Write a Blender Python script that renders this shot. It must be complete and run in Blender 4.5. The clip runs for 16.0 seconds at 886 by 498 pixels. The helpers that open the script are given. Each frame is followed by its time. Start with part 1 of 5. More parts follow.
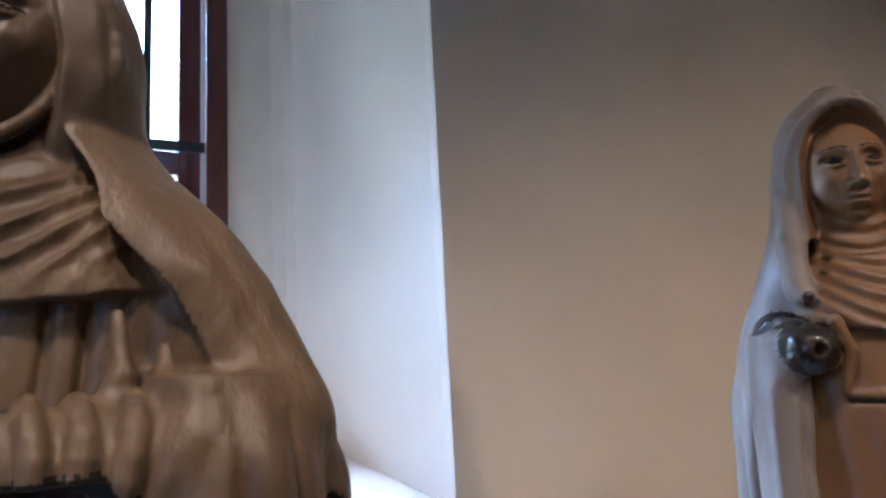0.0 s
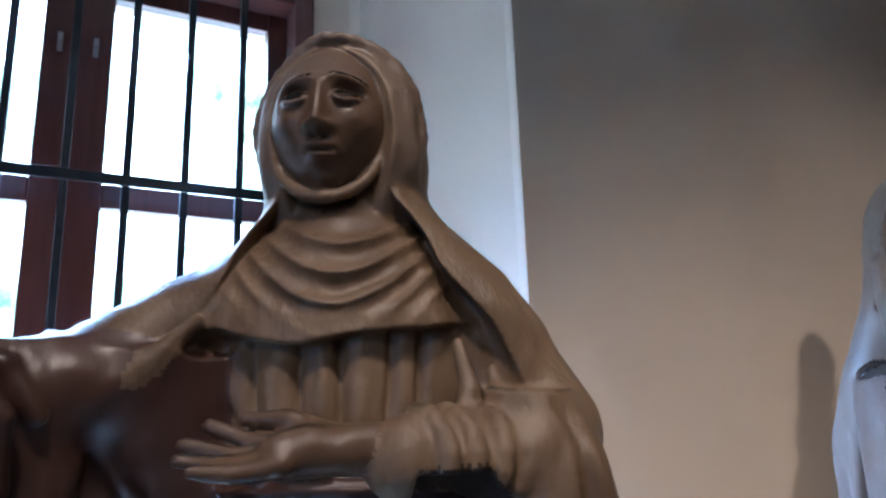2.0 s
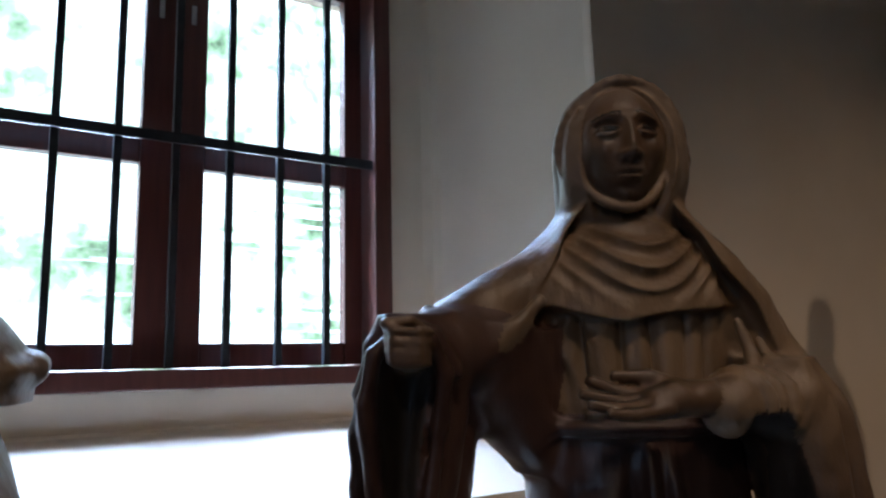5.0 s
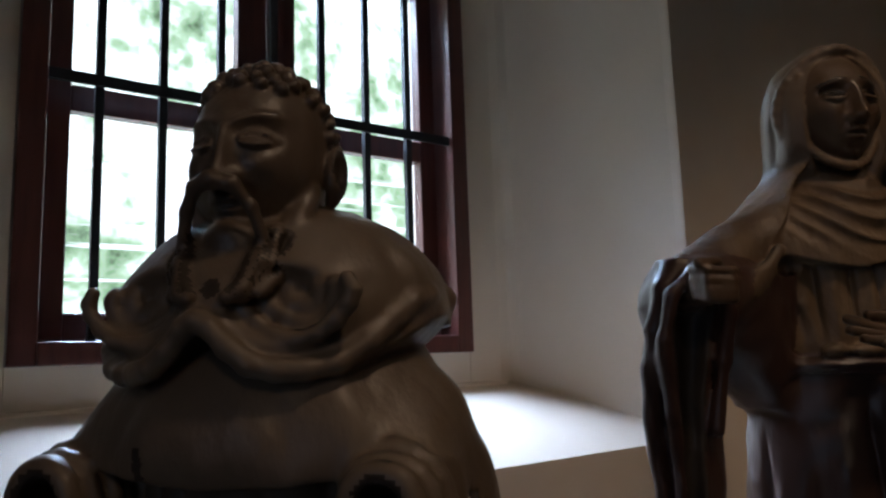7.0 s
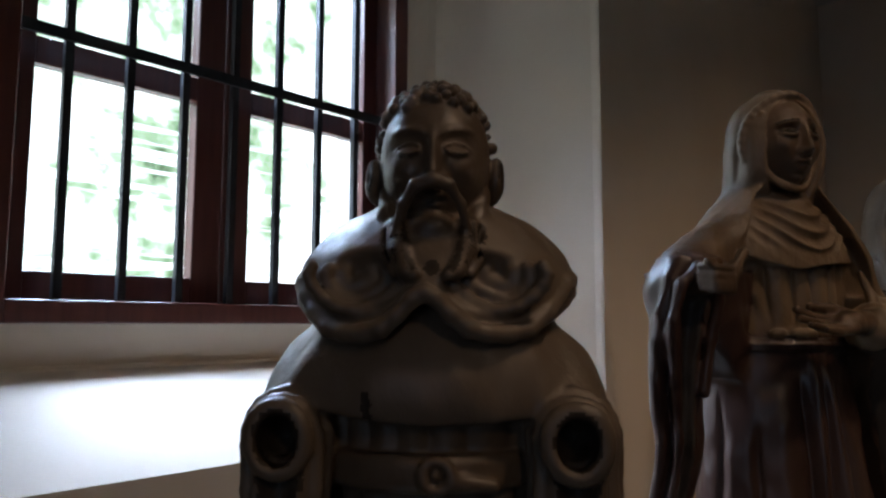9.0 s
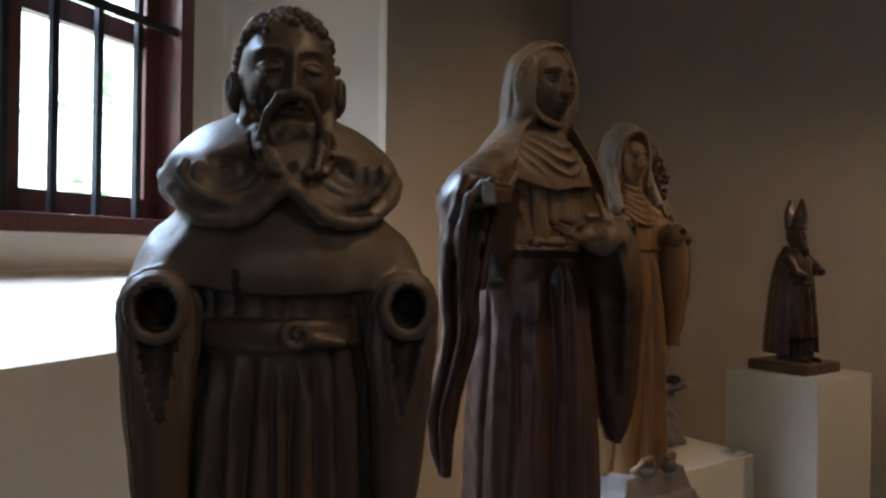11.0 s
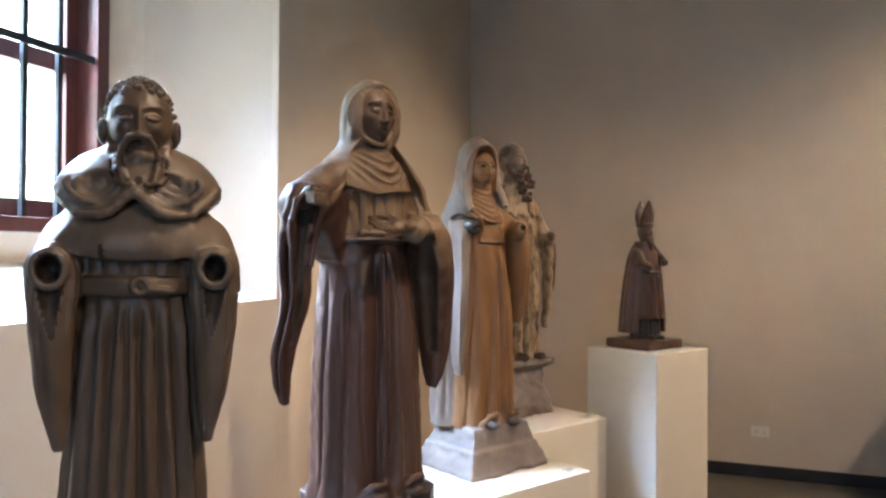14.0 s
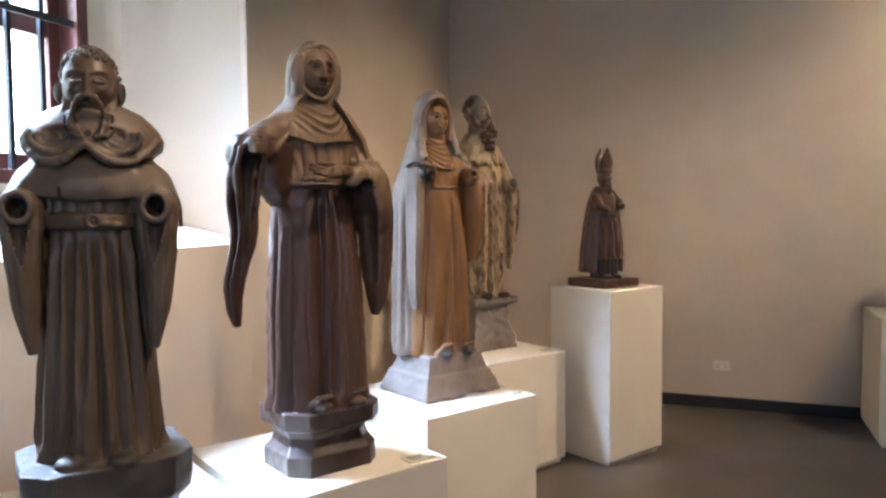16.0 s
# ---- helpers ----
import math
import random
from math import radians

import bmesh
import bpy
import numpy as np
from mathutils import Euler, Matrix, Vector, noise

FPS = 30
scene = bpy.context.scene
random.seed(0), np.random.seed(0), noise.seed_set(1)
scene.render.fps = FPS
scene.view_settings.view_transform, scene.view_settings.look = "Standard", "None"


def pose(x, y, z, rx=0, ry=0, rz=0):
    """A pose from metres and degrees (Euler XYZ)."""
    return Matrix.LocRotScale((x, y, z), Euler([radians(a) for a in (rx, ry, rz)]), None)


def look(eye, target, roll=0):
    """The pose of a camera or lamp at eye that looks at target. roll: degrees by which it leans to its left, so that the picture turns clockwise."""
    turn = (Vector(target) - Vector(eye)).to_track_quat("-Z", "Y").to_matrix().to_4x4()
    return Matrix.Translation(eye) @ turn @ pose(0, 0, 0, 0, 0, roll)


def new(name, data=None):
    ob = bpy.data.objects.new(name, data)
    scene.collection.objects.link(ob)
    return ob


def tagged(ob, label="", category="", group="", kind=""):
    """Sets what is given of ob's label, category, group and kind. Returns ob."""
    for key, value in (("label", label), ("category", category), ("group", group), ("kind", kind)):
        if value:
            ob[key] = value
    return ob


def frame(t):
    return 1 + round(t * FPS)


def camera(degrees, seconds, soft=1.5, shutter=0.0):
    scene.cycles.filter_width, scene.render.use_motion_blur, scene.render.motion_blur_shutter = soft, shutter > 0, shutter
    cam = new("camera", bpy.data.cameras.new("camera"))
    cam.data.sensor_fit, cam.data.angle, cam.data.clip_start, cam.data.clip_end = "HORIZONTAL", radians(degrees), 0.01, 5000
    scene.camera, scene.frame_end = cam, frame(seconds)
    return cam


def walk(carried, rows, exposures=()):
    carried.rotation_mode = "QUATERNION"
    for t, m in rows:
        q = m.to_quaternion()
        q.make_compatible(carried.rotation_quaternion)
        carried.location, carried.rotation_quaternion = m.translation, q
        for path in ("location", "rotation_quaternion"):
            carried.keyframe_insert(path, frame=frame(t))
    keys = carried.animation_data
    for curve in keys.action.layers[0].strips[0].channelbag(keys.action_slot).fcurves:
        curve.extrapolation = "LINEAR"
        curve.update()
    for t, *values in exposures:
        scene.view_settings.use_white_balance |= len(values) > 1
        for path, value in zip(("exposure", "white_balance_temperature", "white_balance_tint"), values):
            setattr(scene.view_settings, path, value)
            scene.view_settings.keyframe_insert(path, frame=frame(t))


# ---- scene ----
import itertools

cam = camera(62.3, 16.0, soft=2.5)
PATH = [
    (0, (-0.749, -0.027, 1.624), (0.121, 1.745, 1.949), -3.0),
    (0.5, (-0.872, -0.012, 1.623), (0.020, 1.742, 1.986), -3.8),
    (1, (-0.962, -0.001, 1.615), (-0.016, 1.709, 2.041), -3.1),
    (1.5, (-0.993, -0.001, 1.607), (-0.087, 1.727, 2.048), -1.5),
    (2, (-1.051, -0.031, 1.605), (-0.14, 1.689, 2.065), -1.9),
    (2.5, (-1.125, -0.056, 1.6), (-0.222, 1.677, 2.027), -1.7),
    (3, (-1.218, -0.059, 1.613), (-0.228, 1.631, 2.017), -2.1),
    (3.5, (-1.296, -0.075, 1.61), (-0.239, 1.582, 1.981), -2.5),
    (4, (-1.329, -0.057, 1.617), (-0.339, 1.635, 2.015), -0.4),
    (4.2, (-1.355, -0.056, 1.632), (-0.373, 1.648, 1.995), -0.8),
    (6.3, (-1.818, 0.12, 1.606), (-0.628, 1.702, 1.896), -1.6),
    (6.5, (-1.84, 0.137, 1.599), (-0.667, 1.728, 1.9), -2.1),
    (7, (-1.887, 0.157, 1.584), (-0.717, 1.756, 1.861), -1.9),
    (7.5, (-1.964, 0.188, 1.586), (-0.691, 1.711, 1.826), -2.5),
    (8, (-2.053, 0.211, 1.592), (-0.659, 1.625, 1.823), -1.7),
    (8.2, (-2.082, 0.207, 1.591), (-0.671, 1.605, 1.825), -0.7),
    (10.3, (-2.33, 0.282, 1.561), (-0.654, 1.373, 1.608), -0.3),
    (10.5, (-2.336, 0.284, 1.555), (-0.607, 1.289, 1.589), 0.0),
    (11, (-2.386, 0.209, 1.544), (-0.554, 1.011, 1.551), 0.9),
    (11.5, (-2.472, 0.118, 1.534), (-0.598, 0.815, 1.556), 1.3),
    (12, (-2.565, 0.045, 1.521), (-0.672, 0.69, 1.504), 1.2),
    (12.5, (-2.618, 0.024, 1.521), (-0.71, 0.623, 1.535), 1.2),
    (13, (-2.727, -0.014, 1.521), (-0.804, 0.534, 1.498), -0.1),
    (13.5, (-2.759, -0.113, 1.511), (-0.845, 0.469, 1.511), -0.9),
    (14, (-2.746, -0.258, 1.506), (-0.864, 0.418, 1.524), 0.4),
    (14.5, (-2.753, -0.379, 1.51), (-0.905, 0.386, 1.495), 0.2),
    (15, (-2.796, -0.44, 1.486), (-0.938, 0.299, 1.464), 0.3),
    (15.5, (-2.887, -0.516, 1.467), (-1.038, 0.238, 1.351), 0.2),
    (16, (-2.92, -0.578, 1.469), (-1.051, 0.126, 1.359), -0.4),
]
walk(cam, [(t, look(eye, target, roll)) for t, eye, target, roll in PATH],
     [(0, 0.9, 4700, 13), (1.5, 1.0, 4600, 13), (2.5, 0.8, 4550, 13), (3.5, 0.4, 4700, 13), (4.2, 0.1, 5000, 13), (6.5, -1.1, 5750, 15), (8.2, -0.75, 5850, 15),
      (10.5, -1.1, 6000, 13), (11, -0.4, 5950, 12), (11.5, 0.55, 5900, 12), (12, 1.25, 5850, 12), (12.5, 1.5, 5700, 12), (16, 1.45, 5600, 12)])

# ---- world and lights ----
world = bpy.data.worlds.new("sky")
scene.world = world
world.use_nodes = True
sky = world.node_tree.nodes.new("ShaderNodeTexSky")
sky.sky_type, sky.sun_disc, sky.sun_elevation, sky.sun_rotation = "NISHITA", False, radians(55), radians(150)
world.node_tree.links.new(sky.outputs[0], world.node_tree.nodes["Background"].inputs["Color"])
world.node_tree.nodes["Background"].inputs["Strength"].default_value = 0.12


def lamp(name, kind, place, target, power, colour, size=0.1, cone=60, blend=0.6, size_y=None):
    data = bpy.data.lights.new(name, kind)
    data.energy, data.color = power, colour
    if kind == "SPOT":
        data.spot_size, data.spot_blend, data.shadow_soft_size = radians(cone), blend, size
    if kind == "AREA":
        data.shape, data.size, data.size_y = "RECTANGLE", size, size_y or size
    ob = new(name, data)
    ob.matrix_world = look(place, target)
    return ob


DAY, WARM = (0.62, 0.78, 1.0), (1.0, 0.68, 0.39)
lamp("sky_daylight", "AREA", (-1.6, 5.2, 6.4), (-1.05, 2.1, 2.2), 9500, DAY, 5.0, size_y=3.0)
# fill lamp in an invented opening of the unseen west wall
lamp("added_west_fill", "AREA", (-6.5, -1.8, 2.15), (-1.0, 0.2, 1.3), 9, DAY, 1.5, size_y=1.4)
lamp("ceiling_spot_a", "SPOT", (-1.35, -0.45, 3.45), (-0.85, 0.75, 1.0), 56, WARM, 0.09, 66, 0.9)
# extra warm spot, added as fill for the monk's front
lamp("added_fill_spot", "SPOT", (-3.3, -2.2, 3.45), (-1.4, 0.7, 0.8), 34, WARM, 0.09, 60, 0.9)
lamp("ceiling_spot_b", "SPOT", (1.6, -2.6, 3.45), (1.5, 0.7, 0.75), 135, WARM, 0.09, 66, 0.9)
lamp("ceiling_spot_c", "SPOT", (1.2, -2.9, 3.45), (2.73, -2.3, 1.5), 88, WARM, 0.09, 100, 1.0)
lamp("ceiling_spot_d", "SPOT", (-0.1, -0.9, 3.45), (0.35, 0.65, 0.8), 58, WARM, 0.09, 70, 0.9)

# ---- materials ----


def material(name, colours, rough=0.8, scale=6.0, detail=5.0, bump=0.2, fine=60.0, metal=0.0, stretch=(1, 1, 1), spec=0.5, stain=None, stain_scale=1.2, coat=0.0, rough_var=0.1, cover=(0.52, 0.7), lower=None, depth=0.004):
    """Mottled surface: two colours mixed by coarse noise, a fine grain in the bump, and optional stains of a third colour."""
    m = bpy.data.materials.new(name)
    m.use_nodes = True
    nt = m.node_tree
    p = nt.nodes["Principled BSDF"]
    tc = nt.nodes.new("ShaderNodeTexCoord")
    mp = nt.nodes.new("ShaderNodeMapping")
    mp.inputs["Scale"].default_value = stretch
    nt.links.new(tc.outputs["Object"], mp.inputs["Vector"])

    def tex(sc, dt, vec=mp):
        n = nt.nodes.new("ShaderNodeTexNoise")
        n.inputs["Scale"].default_value, n.inputs["Detail"].default_value = sc, dt
        nt.links.new(vec.outputs[0], n.inputs["Vector"])
        return n

    def ramp(src, lo, hi, a, b):
        r = nt.nodes.new("ShaderNodeValToRGB")
        r.color_ramp.elements[0].position, r.color_ramp.elements[1].position = lo, hi
        r.color_ramp.elements[0].color, r.color_ramp.elements[1].color = (*a, 1), (*b, 1)
        nt.links.new(src.outputs["Fac"], r.inputs["Fac"])
        return r
    big, small = tex(scale, detail), tex(fine, 4)
    col = ramp(big, 0.3, 0.7, colours[0], colours[1]).outputs["Color"]
    if lower:
        # another pair of colours on the lower part, with an uneven border
        sep, adj, mrz, mx = nt.nodes.new("ShaderNodeSeparateXYZ"), nt.nodes.new("ShaderNodeMath"), nt.nodes.new("ShaderNodeMapRange"), nt.nodes.new("ShaderNodeMix")
        nt.links.new(tc.outputs["Object"], sep.inputs[0])
        adj.operation = "MULTIPLY_ADD"
        adj.inputs[1].default_value = 0.25
        nt.links.new(big.outputs["Fac"], adj.inputs[0])
        nt.links.new(sep.outputs["Z"], adj.inputs[2])
        mrz.inputs["From Min"].default_value, mrz.inputs["From Max"].default_value = lower[2] + 0.125, lower[3] + 0.125
        nt.links.new(adj.outputs[0], mrz.inputs["Value"])
        mx.data_type = "RGBA"
        nt.links.new(mrz.outputs["Result"], mx.inputs["Factor"])
        nt.links.new(ramp(big, 0.3, 0.7, lower[0], lower[1]).outputs["Color"], mx.inputs["A"])
        nt.links.new(col, mx.inputs["B"])
        col = mx.outputs["Result"]
    if stain:
        st = tex(stain_scale, 6)
        mask = ramp(st, cover[0], cover[1], (0, 0, 0), (1, 1, 1))
        mix = nt.nodes.new("ShaderNodeMix")
        mix.data_type = "RGBA"
        nt.links.new(mask.outputs["Color"], mix.inputs["Factor"])
        nt.links.new(col, mix.inputs["A"])
        mix.inputs["B"].default_value = (*stain, 1)
        col = mix.outputs["Result"]
    nt.links.new(col, p.inputs["Base Color"])
    mr = nt.nodes.new("ShaderNodeMapRange")
    mr.inputs["To Min"].default_value, mr.inputs["To Max"].default_value = max(0.02, rough - rough_var), min(1, rough + rough_var)
    nt.links.new(big.outputs["Fac"], mr.inputs["Value"])
    nt.links.new(mr.outputs["Result"], p.inputs["Roughness"])
    add = nt.nodes.new("ShaderNodeMath")
    add.operation = "ADD"
    nt.links.new(big.outputs["Fac"], add.inputs[0])
    nt.links.new(small.outputs["Fac"], add.inputs[1])
    bp = nt.nodes.new("ShaderNodeBump")
    bp.inputs["Strength"].default_value, bp.inputs["Distance"].default_value = bump, depth
    nt.links.new(add.outputs[0], bp.inputs["Height"])
    nt.links.new(bp.outputs[0], p.inputs["Normal"])
    p.inputs["Metallic"].default_value, p.inputs["Specular IOR Level"].default_value, p.inputs["Coat Weight"].default_value = metal, spec, coat
    p.inputs["Coat Roughness"].default_value = 0.3
    return m


PLASTER = material("plaster", ((0.645, 0.555, 0.445), (0.705, 0.615, 0.50)), 0.85, 2.2, 6, 0.12, 90, spec=0.25, stain=(0.61, 0.525, 0.42), stain_scale=1.1)
CEILING = material("ceiling_paint", ((0.62, 0.58, 0.5), (0.68, 0.63, 0.55)), 0.9, 2, 4, 0.1, 80)
CONCRETE = material("polished_concrete", ((0.075, 0.066, 0.058), (0.12, 0.105, 0.09)), 0.32, 1.6, 7, 0.05, 50, stain=(0.06, 0.052, 0.046), stain_scale=0.9)
BASEBOARD = material("black_skirting", ((0.012, 0.011, 0.011), (0.022, 0.02, 0.019)), 0.45, 8, 4, 0.1)
WHITE = material("white_paint", ((0.74, 0.69, 0.58), (0.80, 0.75, 0.64)), 0.55, 3, 5, 0.06, 120, stain=(0.68, 0.62, 0.51), stain_scale=2.2, cover=(0.58, 0.75))
CARD = material("card", ((0.72, 0.68, 0.56), (0.78, 0.74, 0.62)), 0.6, 20, 2, 0.02)
FRAME = material("dark_red_wood", ((0.060, 0.016, 0.012), (0.10, 0.028, 0.020)), 0.35, 9, 6, 0.15, 120, stretch=(6, 6, 0.6), coat=0.2)
IRON = material("black_iron", ((0.012, 0.014, 0.016), (0.03, 0.032, 0.035)), 0.4, 14, 5, 0.2, 120, metal=0.3)
STEEL = material("dull_steel", ((0.35, 0.36, 0.38), (0.45, 0.46, 0.48)), 0.35, 20, 3, 0.05, metal=0.9)
PLASTIC = material("ivory_plastic", ((0.72, 0.68, 0.58), (0.76, 0.72, 0.62)), 0.35, 10, 2, 0.02)
DARK = material("socket_hole", ((0.02, 0.02, 0.02), (0.03, 0.03, 0.03)), 0.6)


def glass_material():
    m = bpy.data.materials.new("window_glass")
    m.use_nodes = True
    nt = m.node_tree
    nt.nodes.remove(nt.nodes["Principled BSDF"])
    clear, gloss, mix = nt.nodes.new("ShaderNodeBsdfTransparent"), nt.nodes.new("ShaderNodeBsdfGlossy"), nt.nodes.new("ShaderNodeMixShader")
    clear.inputs["Color"].default_value, gloss.inputs["Roughness"].default_value = (0.95, 0.97, 0.96, 1), 0.03
    mix.inputs[0].default_value = 0.05
    nt.links.new(clear.outputs[0], mix.inputs[1])
    nt.links.new(gloss.outputs[0], mix.inputs[2])
    nt.links.new(mix.outputs[0], nt.nodes["Material Output"].inputs["Surface"])
    return m


GLASS = glass_material()


def outside_material():
    """Bright hazy daylight with pale foliage, out of doors."""
    m = bpy.data.materials.new("bright_garden")
    m.use_nodes = True
    nt = m.node_tree
    nt.nodes.remove(nt.nodes["Principled BSDF"])
    tc = nt.nodes.new("ShaderNodeTexCoord")
    noise_a, noise_b = nt.nodes.new("ShaderNodeTexNoise"), nt.nodes.new("ShaderNodeTexNoise")
    noise_a.inputs["Scale"].default_value, noise_a.inputs["Detail"].default_value, noise_a.inputs["Roughness"].default_value = 0.55, 9, 0.68
    noise_b.inputs["Scale"].default_value, noise_b.inputs["Detail"].default_value = 3.5, 6
    ramp = nt.nodes.new("ShaderNodeValToRGB")
    e = ramp.color_ramp.elements
    e[0].position, e[0].color = 0.365, (0.06, 0.10, 0.05, 1)
    e[1].position, e[1].color = 0.56, (1.0, 1.0, 1.0, 1)
    mid = ramp.color_ramp.elements.new(0.455)
    mid.color = (0.26, 0.36, 0.23, 1)
    mixf = nt.nodes.new("ShaderNodeMix")
    mixf.inputs["Factor"].default_value = 0.3
    for n in (noise_a, noise_b):
        nt.links.new(tc.outputs["Object"], n.inputs["Vector"])
    nt.links.new(noise_a.outputs["Fac"], mixf.inputs["A"])
    nt.links.new(noise_b.outputs["Fac"], mixf.inputs["B"])
    nt.links.new(mixf.outputs["Result"], ramp.inputs["Fac"])
    em = nt.nodes.new("ShaderNodeEmission")
    em.inputs["Strength"].default_value = 6.0
    # thin pale horizontal streaks across the lower part of the view
    sep, wob, comb = nt.nodes.new("ShaderNodeSeparateXYZ"), nt.nodes.new("ShaderNodeTexNoise"), nt.nodes.new("ShaderNodeMapping")
    comb.inputs["Scale"].default_value = (0.05, 1, 1.6)
    wob.inputs["Scale"].default_value, wob.inputs["Detail"].default_value = 5.0, 5
    nt.links.new(tc.outputs["Object"], comb.inputs["Vector"])
    nt.links.new(comb.outputs[0], wob.inputs["Vector"])
    nt.links.new(tc.outputs["Object"], sep.inputs[0])
    line, low, both, pale_streaks = nt.nodes.new("ShaderNodeValToRGB"), nt.nodes.new("ShaderNodeMapRange"), nt.nodes.new("ShaderNodeMath"), nt.nodes.new("ShaderNodeMix")
    line.color_ramp.elements[0].position, line.color_ramp.elements[1].position = 0.54, 0.60
    low.inputs["From Min"].default_value, low.inputs["From Max"].default_value = 5.0, 4.3
    both.operation, pale_streaks.data_type = "MULTIPLY", "RGBA"
    nt.links.new(wob.outputs["Fac"], line.inputs["Fac"])
    nt.links.new(sep.outputs["Z"], low.inputs["Value"])
    nt.links.new(line.outputs["Color"], both.inputs[0])
    nt.links.new(low.outputs["Result"], both.inputs[1])
    nt.links.new(both.outputs[0], pale_streaks.inputs["Factor"])
    nt.links.new(ramp.outputs["Color"], pale_streaks.inputs["A"])
    pale_streaks.inputs["B"].default_value = (0.9, 0.95, 0.95, 1)
    nt.links.new(pale_streaks.outputs["Result"], em.inputs["Color"])
    nt.links.new(em.outputs[0], nt.nodes["Material Output"].inputs["Surface"])
    return m


GARDEN = outside_material()

# ---- mesh helpers ----


def mesh_object(name, bm, mat, parent=None, smooth=False):
    me = bpy.data.meshes.new(name)
    bm.normal_update()
    bm.to_mesh(me)
    bm.free()
    me.materials.append(mat)
    if smooth:
        me.polygons.foreach_set("use_smooth", [True] * len(me.polygons))
    ob = new(name, me)
    if parent:
        ob.parent = parent
    return ob


def part(name, bm, mat, parent, label="", smooth=False):
    ob = mesh_object(name, bm, mat, parent, smooth)
    return tagged(ob, label) if label else ob


def box(x0, x1, y0, y1, z0, z1, bevel=0.0, bm=None):
    b = bmesh.new()
    bmesh.ops.create_cube(b, size=1, matrix=Matrix.Translation(((x0 + x1) / 2, (y0 + y1) / 2, (z0 + z1) / 2)) @ Matrix.Diagonal((x1 - x0, y1 - y0, z1 - z0, 1)))
    if bevel:
        bmesh.ops.bevel(b, geom=b.edges[:], offset=bevel, segments=2, affect="EDGES", profile=0.5)
    if bm is None:
        return b
    tmp = bpy.data.meshes.new("tmp")
    b.to_mesh(tmp)
    bm.from_mesh(tmp)
    bpy.data.meshes.remove(tmp)
    b.free()
    return bm


def prism(points, z0, z1):
    """Upright prism over a plan outline; z0 and z1 may be numbers or functions of the point."""
    b = bmesh.new()
    lo = [b.verts.new((x, y, z0(x, y) if callable(z0) else z0)) for x, y in points]
    hi = [b.verts.new((x, y, z1(x, y) if callable(z1) else z1)) for x, y in points]
    n = len(points)
    b.faces.new(lo[::-1])
    b.faces.new(hi)
    for i in range(n):
        b.faces.new((lo[i], lo[(i + 1) % n], hi[(i + 1) % n], hi[i]))
    bmesh.ops.recalc_face_normals(b, faces=b.faces[:])
    return b


# ---- room ----
EAST, NORTH, WEST, SOUTH, TOP = 2.733, 1.488, -6.4, -7.0, 3.6
OUT = 2.42          # outer face of the window wall
SILL = 1.315


def sill_height(x, y):
    return SILL + (min(y, 2.06) - NORTH) * 0.29


tagged(mesh_object("floor", box(WEST, EAST, SOUTH, OUT, -0.12, 0), CONCRETE), "dark grey polished concrete floor", "floor", kind="structure")
tagged(mesh_object("ceiling", box(WEST, EAST, SOUTH, OUT, TOP, TOP + 0.15), CEILING), "plain cream painted ceiling", "ceiling", kind="structure")
tagged(mesh_object("wall_east", box(EAST, EAST + 0.25, SOUTH, OUT, -0.12, TOP + 0.15), PLASTER), "warm beige plastered wall with a black skirting", "wall", kind="structure")
# opening made up, out of view, to hold the fill lamp
west = tagged(new("wall_west"), "unseen warm beige plastered wall with an opening added for fill light", "wall", kind="structure")
for y0, y1, z0, z1 in ((SOUTH, -2.6, -0.12, TOP + 0.15), (-1.0, OUT, -0.12, TOP + 0.15), (-2.6, -1.0, -0.12, 1.4), (-2.6, -1.0, 2.9, TOP + 0.15)):
    part("wall_side", box(WEST - 0.25, WEST, y0, y1, z0, z1), PLASTER, west)
tagged(mesh_object("wall_south", box(WEST - 0.25, EAST + 0.25, SOUTH - 0.25, SOUTH, -0.12, TOP + 0.15), PLASTER), "warm beige plastered wall", "wall", kind="structure")

# window wall: thick, with splayed rounded reveals and a sloping plaster sill
RX, LX = -0.006, -2.10           # front edges of the opening
FR, FL = -0.40, -1.71            # window frame edges
BR, BL = -0.20, -1.91            # back corners of the reveals
HEAD, FTOP, FBOT = 3.25, 2.98, 1.58


RW = [(RX, NORTH), (EAST, NORTH), (EAST, OUT), (FR + 0.002, OUT), (FR + 0.002, 2.06)] + [(BR - 0.07, 2.06), (BR - 0.035, 2.052), (BR - 0.012, 2.03), (BR + 0.006, 1.99)] + [(RX - 0.006, NORTH + 0.03), (RX - 0.003, NORTH + 0.008)]
LW = [(LX, NORTH), (LX + 0.003, NORTH + 0.008), (LX + 0.006, NORTH + 0.03), (BL - 0.006, 1.99), (BL + 0.012, 2.03), (BL + 0.035, 2.052), (BL + 0.07, 2.06), (FL - 0.002, 2.06), (FL - 0.002, OUT), (WEST, OUT), (WEST, NORTH)]
north = bpy.data.objects.new("wall_north", None)
scene.collection.objects.link(north)
tagged(north, "thick beige plaster wall with a deep splayed window recess", "wall", kind="structure")
part("wall_side", prism(RW, -0.12, TOP + 0.15), PLASTER, north)
part("wall_side", prism(LW, -0.12, TOP + 0.15), PLASTER, north)
INS = [(RX - 0.0005, NORTH), (RX - 0.0065, NORTH + 0.03), (BR + 0.0055, 1.99), (BR - 0.0125, 2.03), (BR - 0.0355, 2.052), (BR - 0.0705, 2.06), (BL + 0.0705, 2.06), (BL + 0.0355, 2.052), (BL + 0.0125, 2.03), (BL - 0.0055, 1.99), (LX + 0.0065, NORTH + 0.03), (LX + 0.0005, NORTH)]
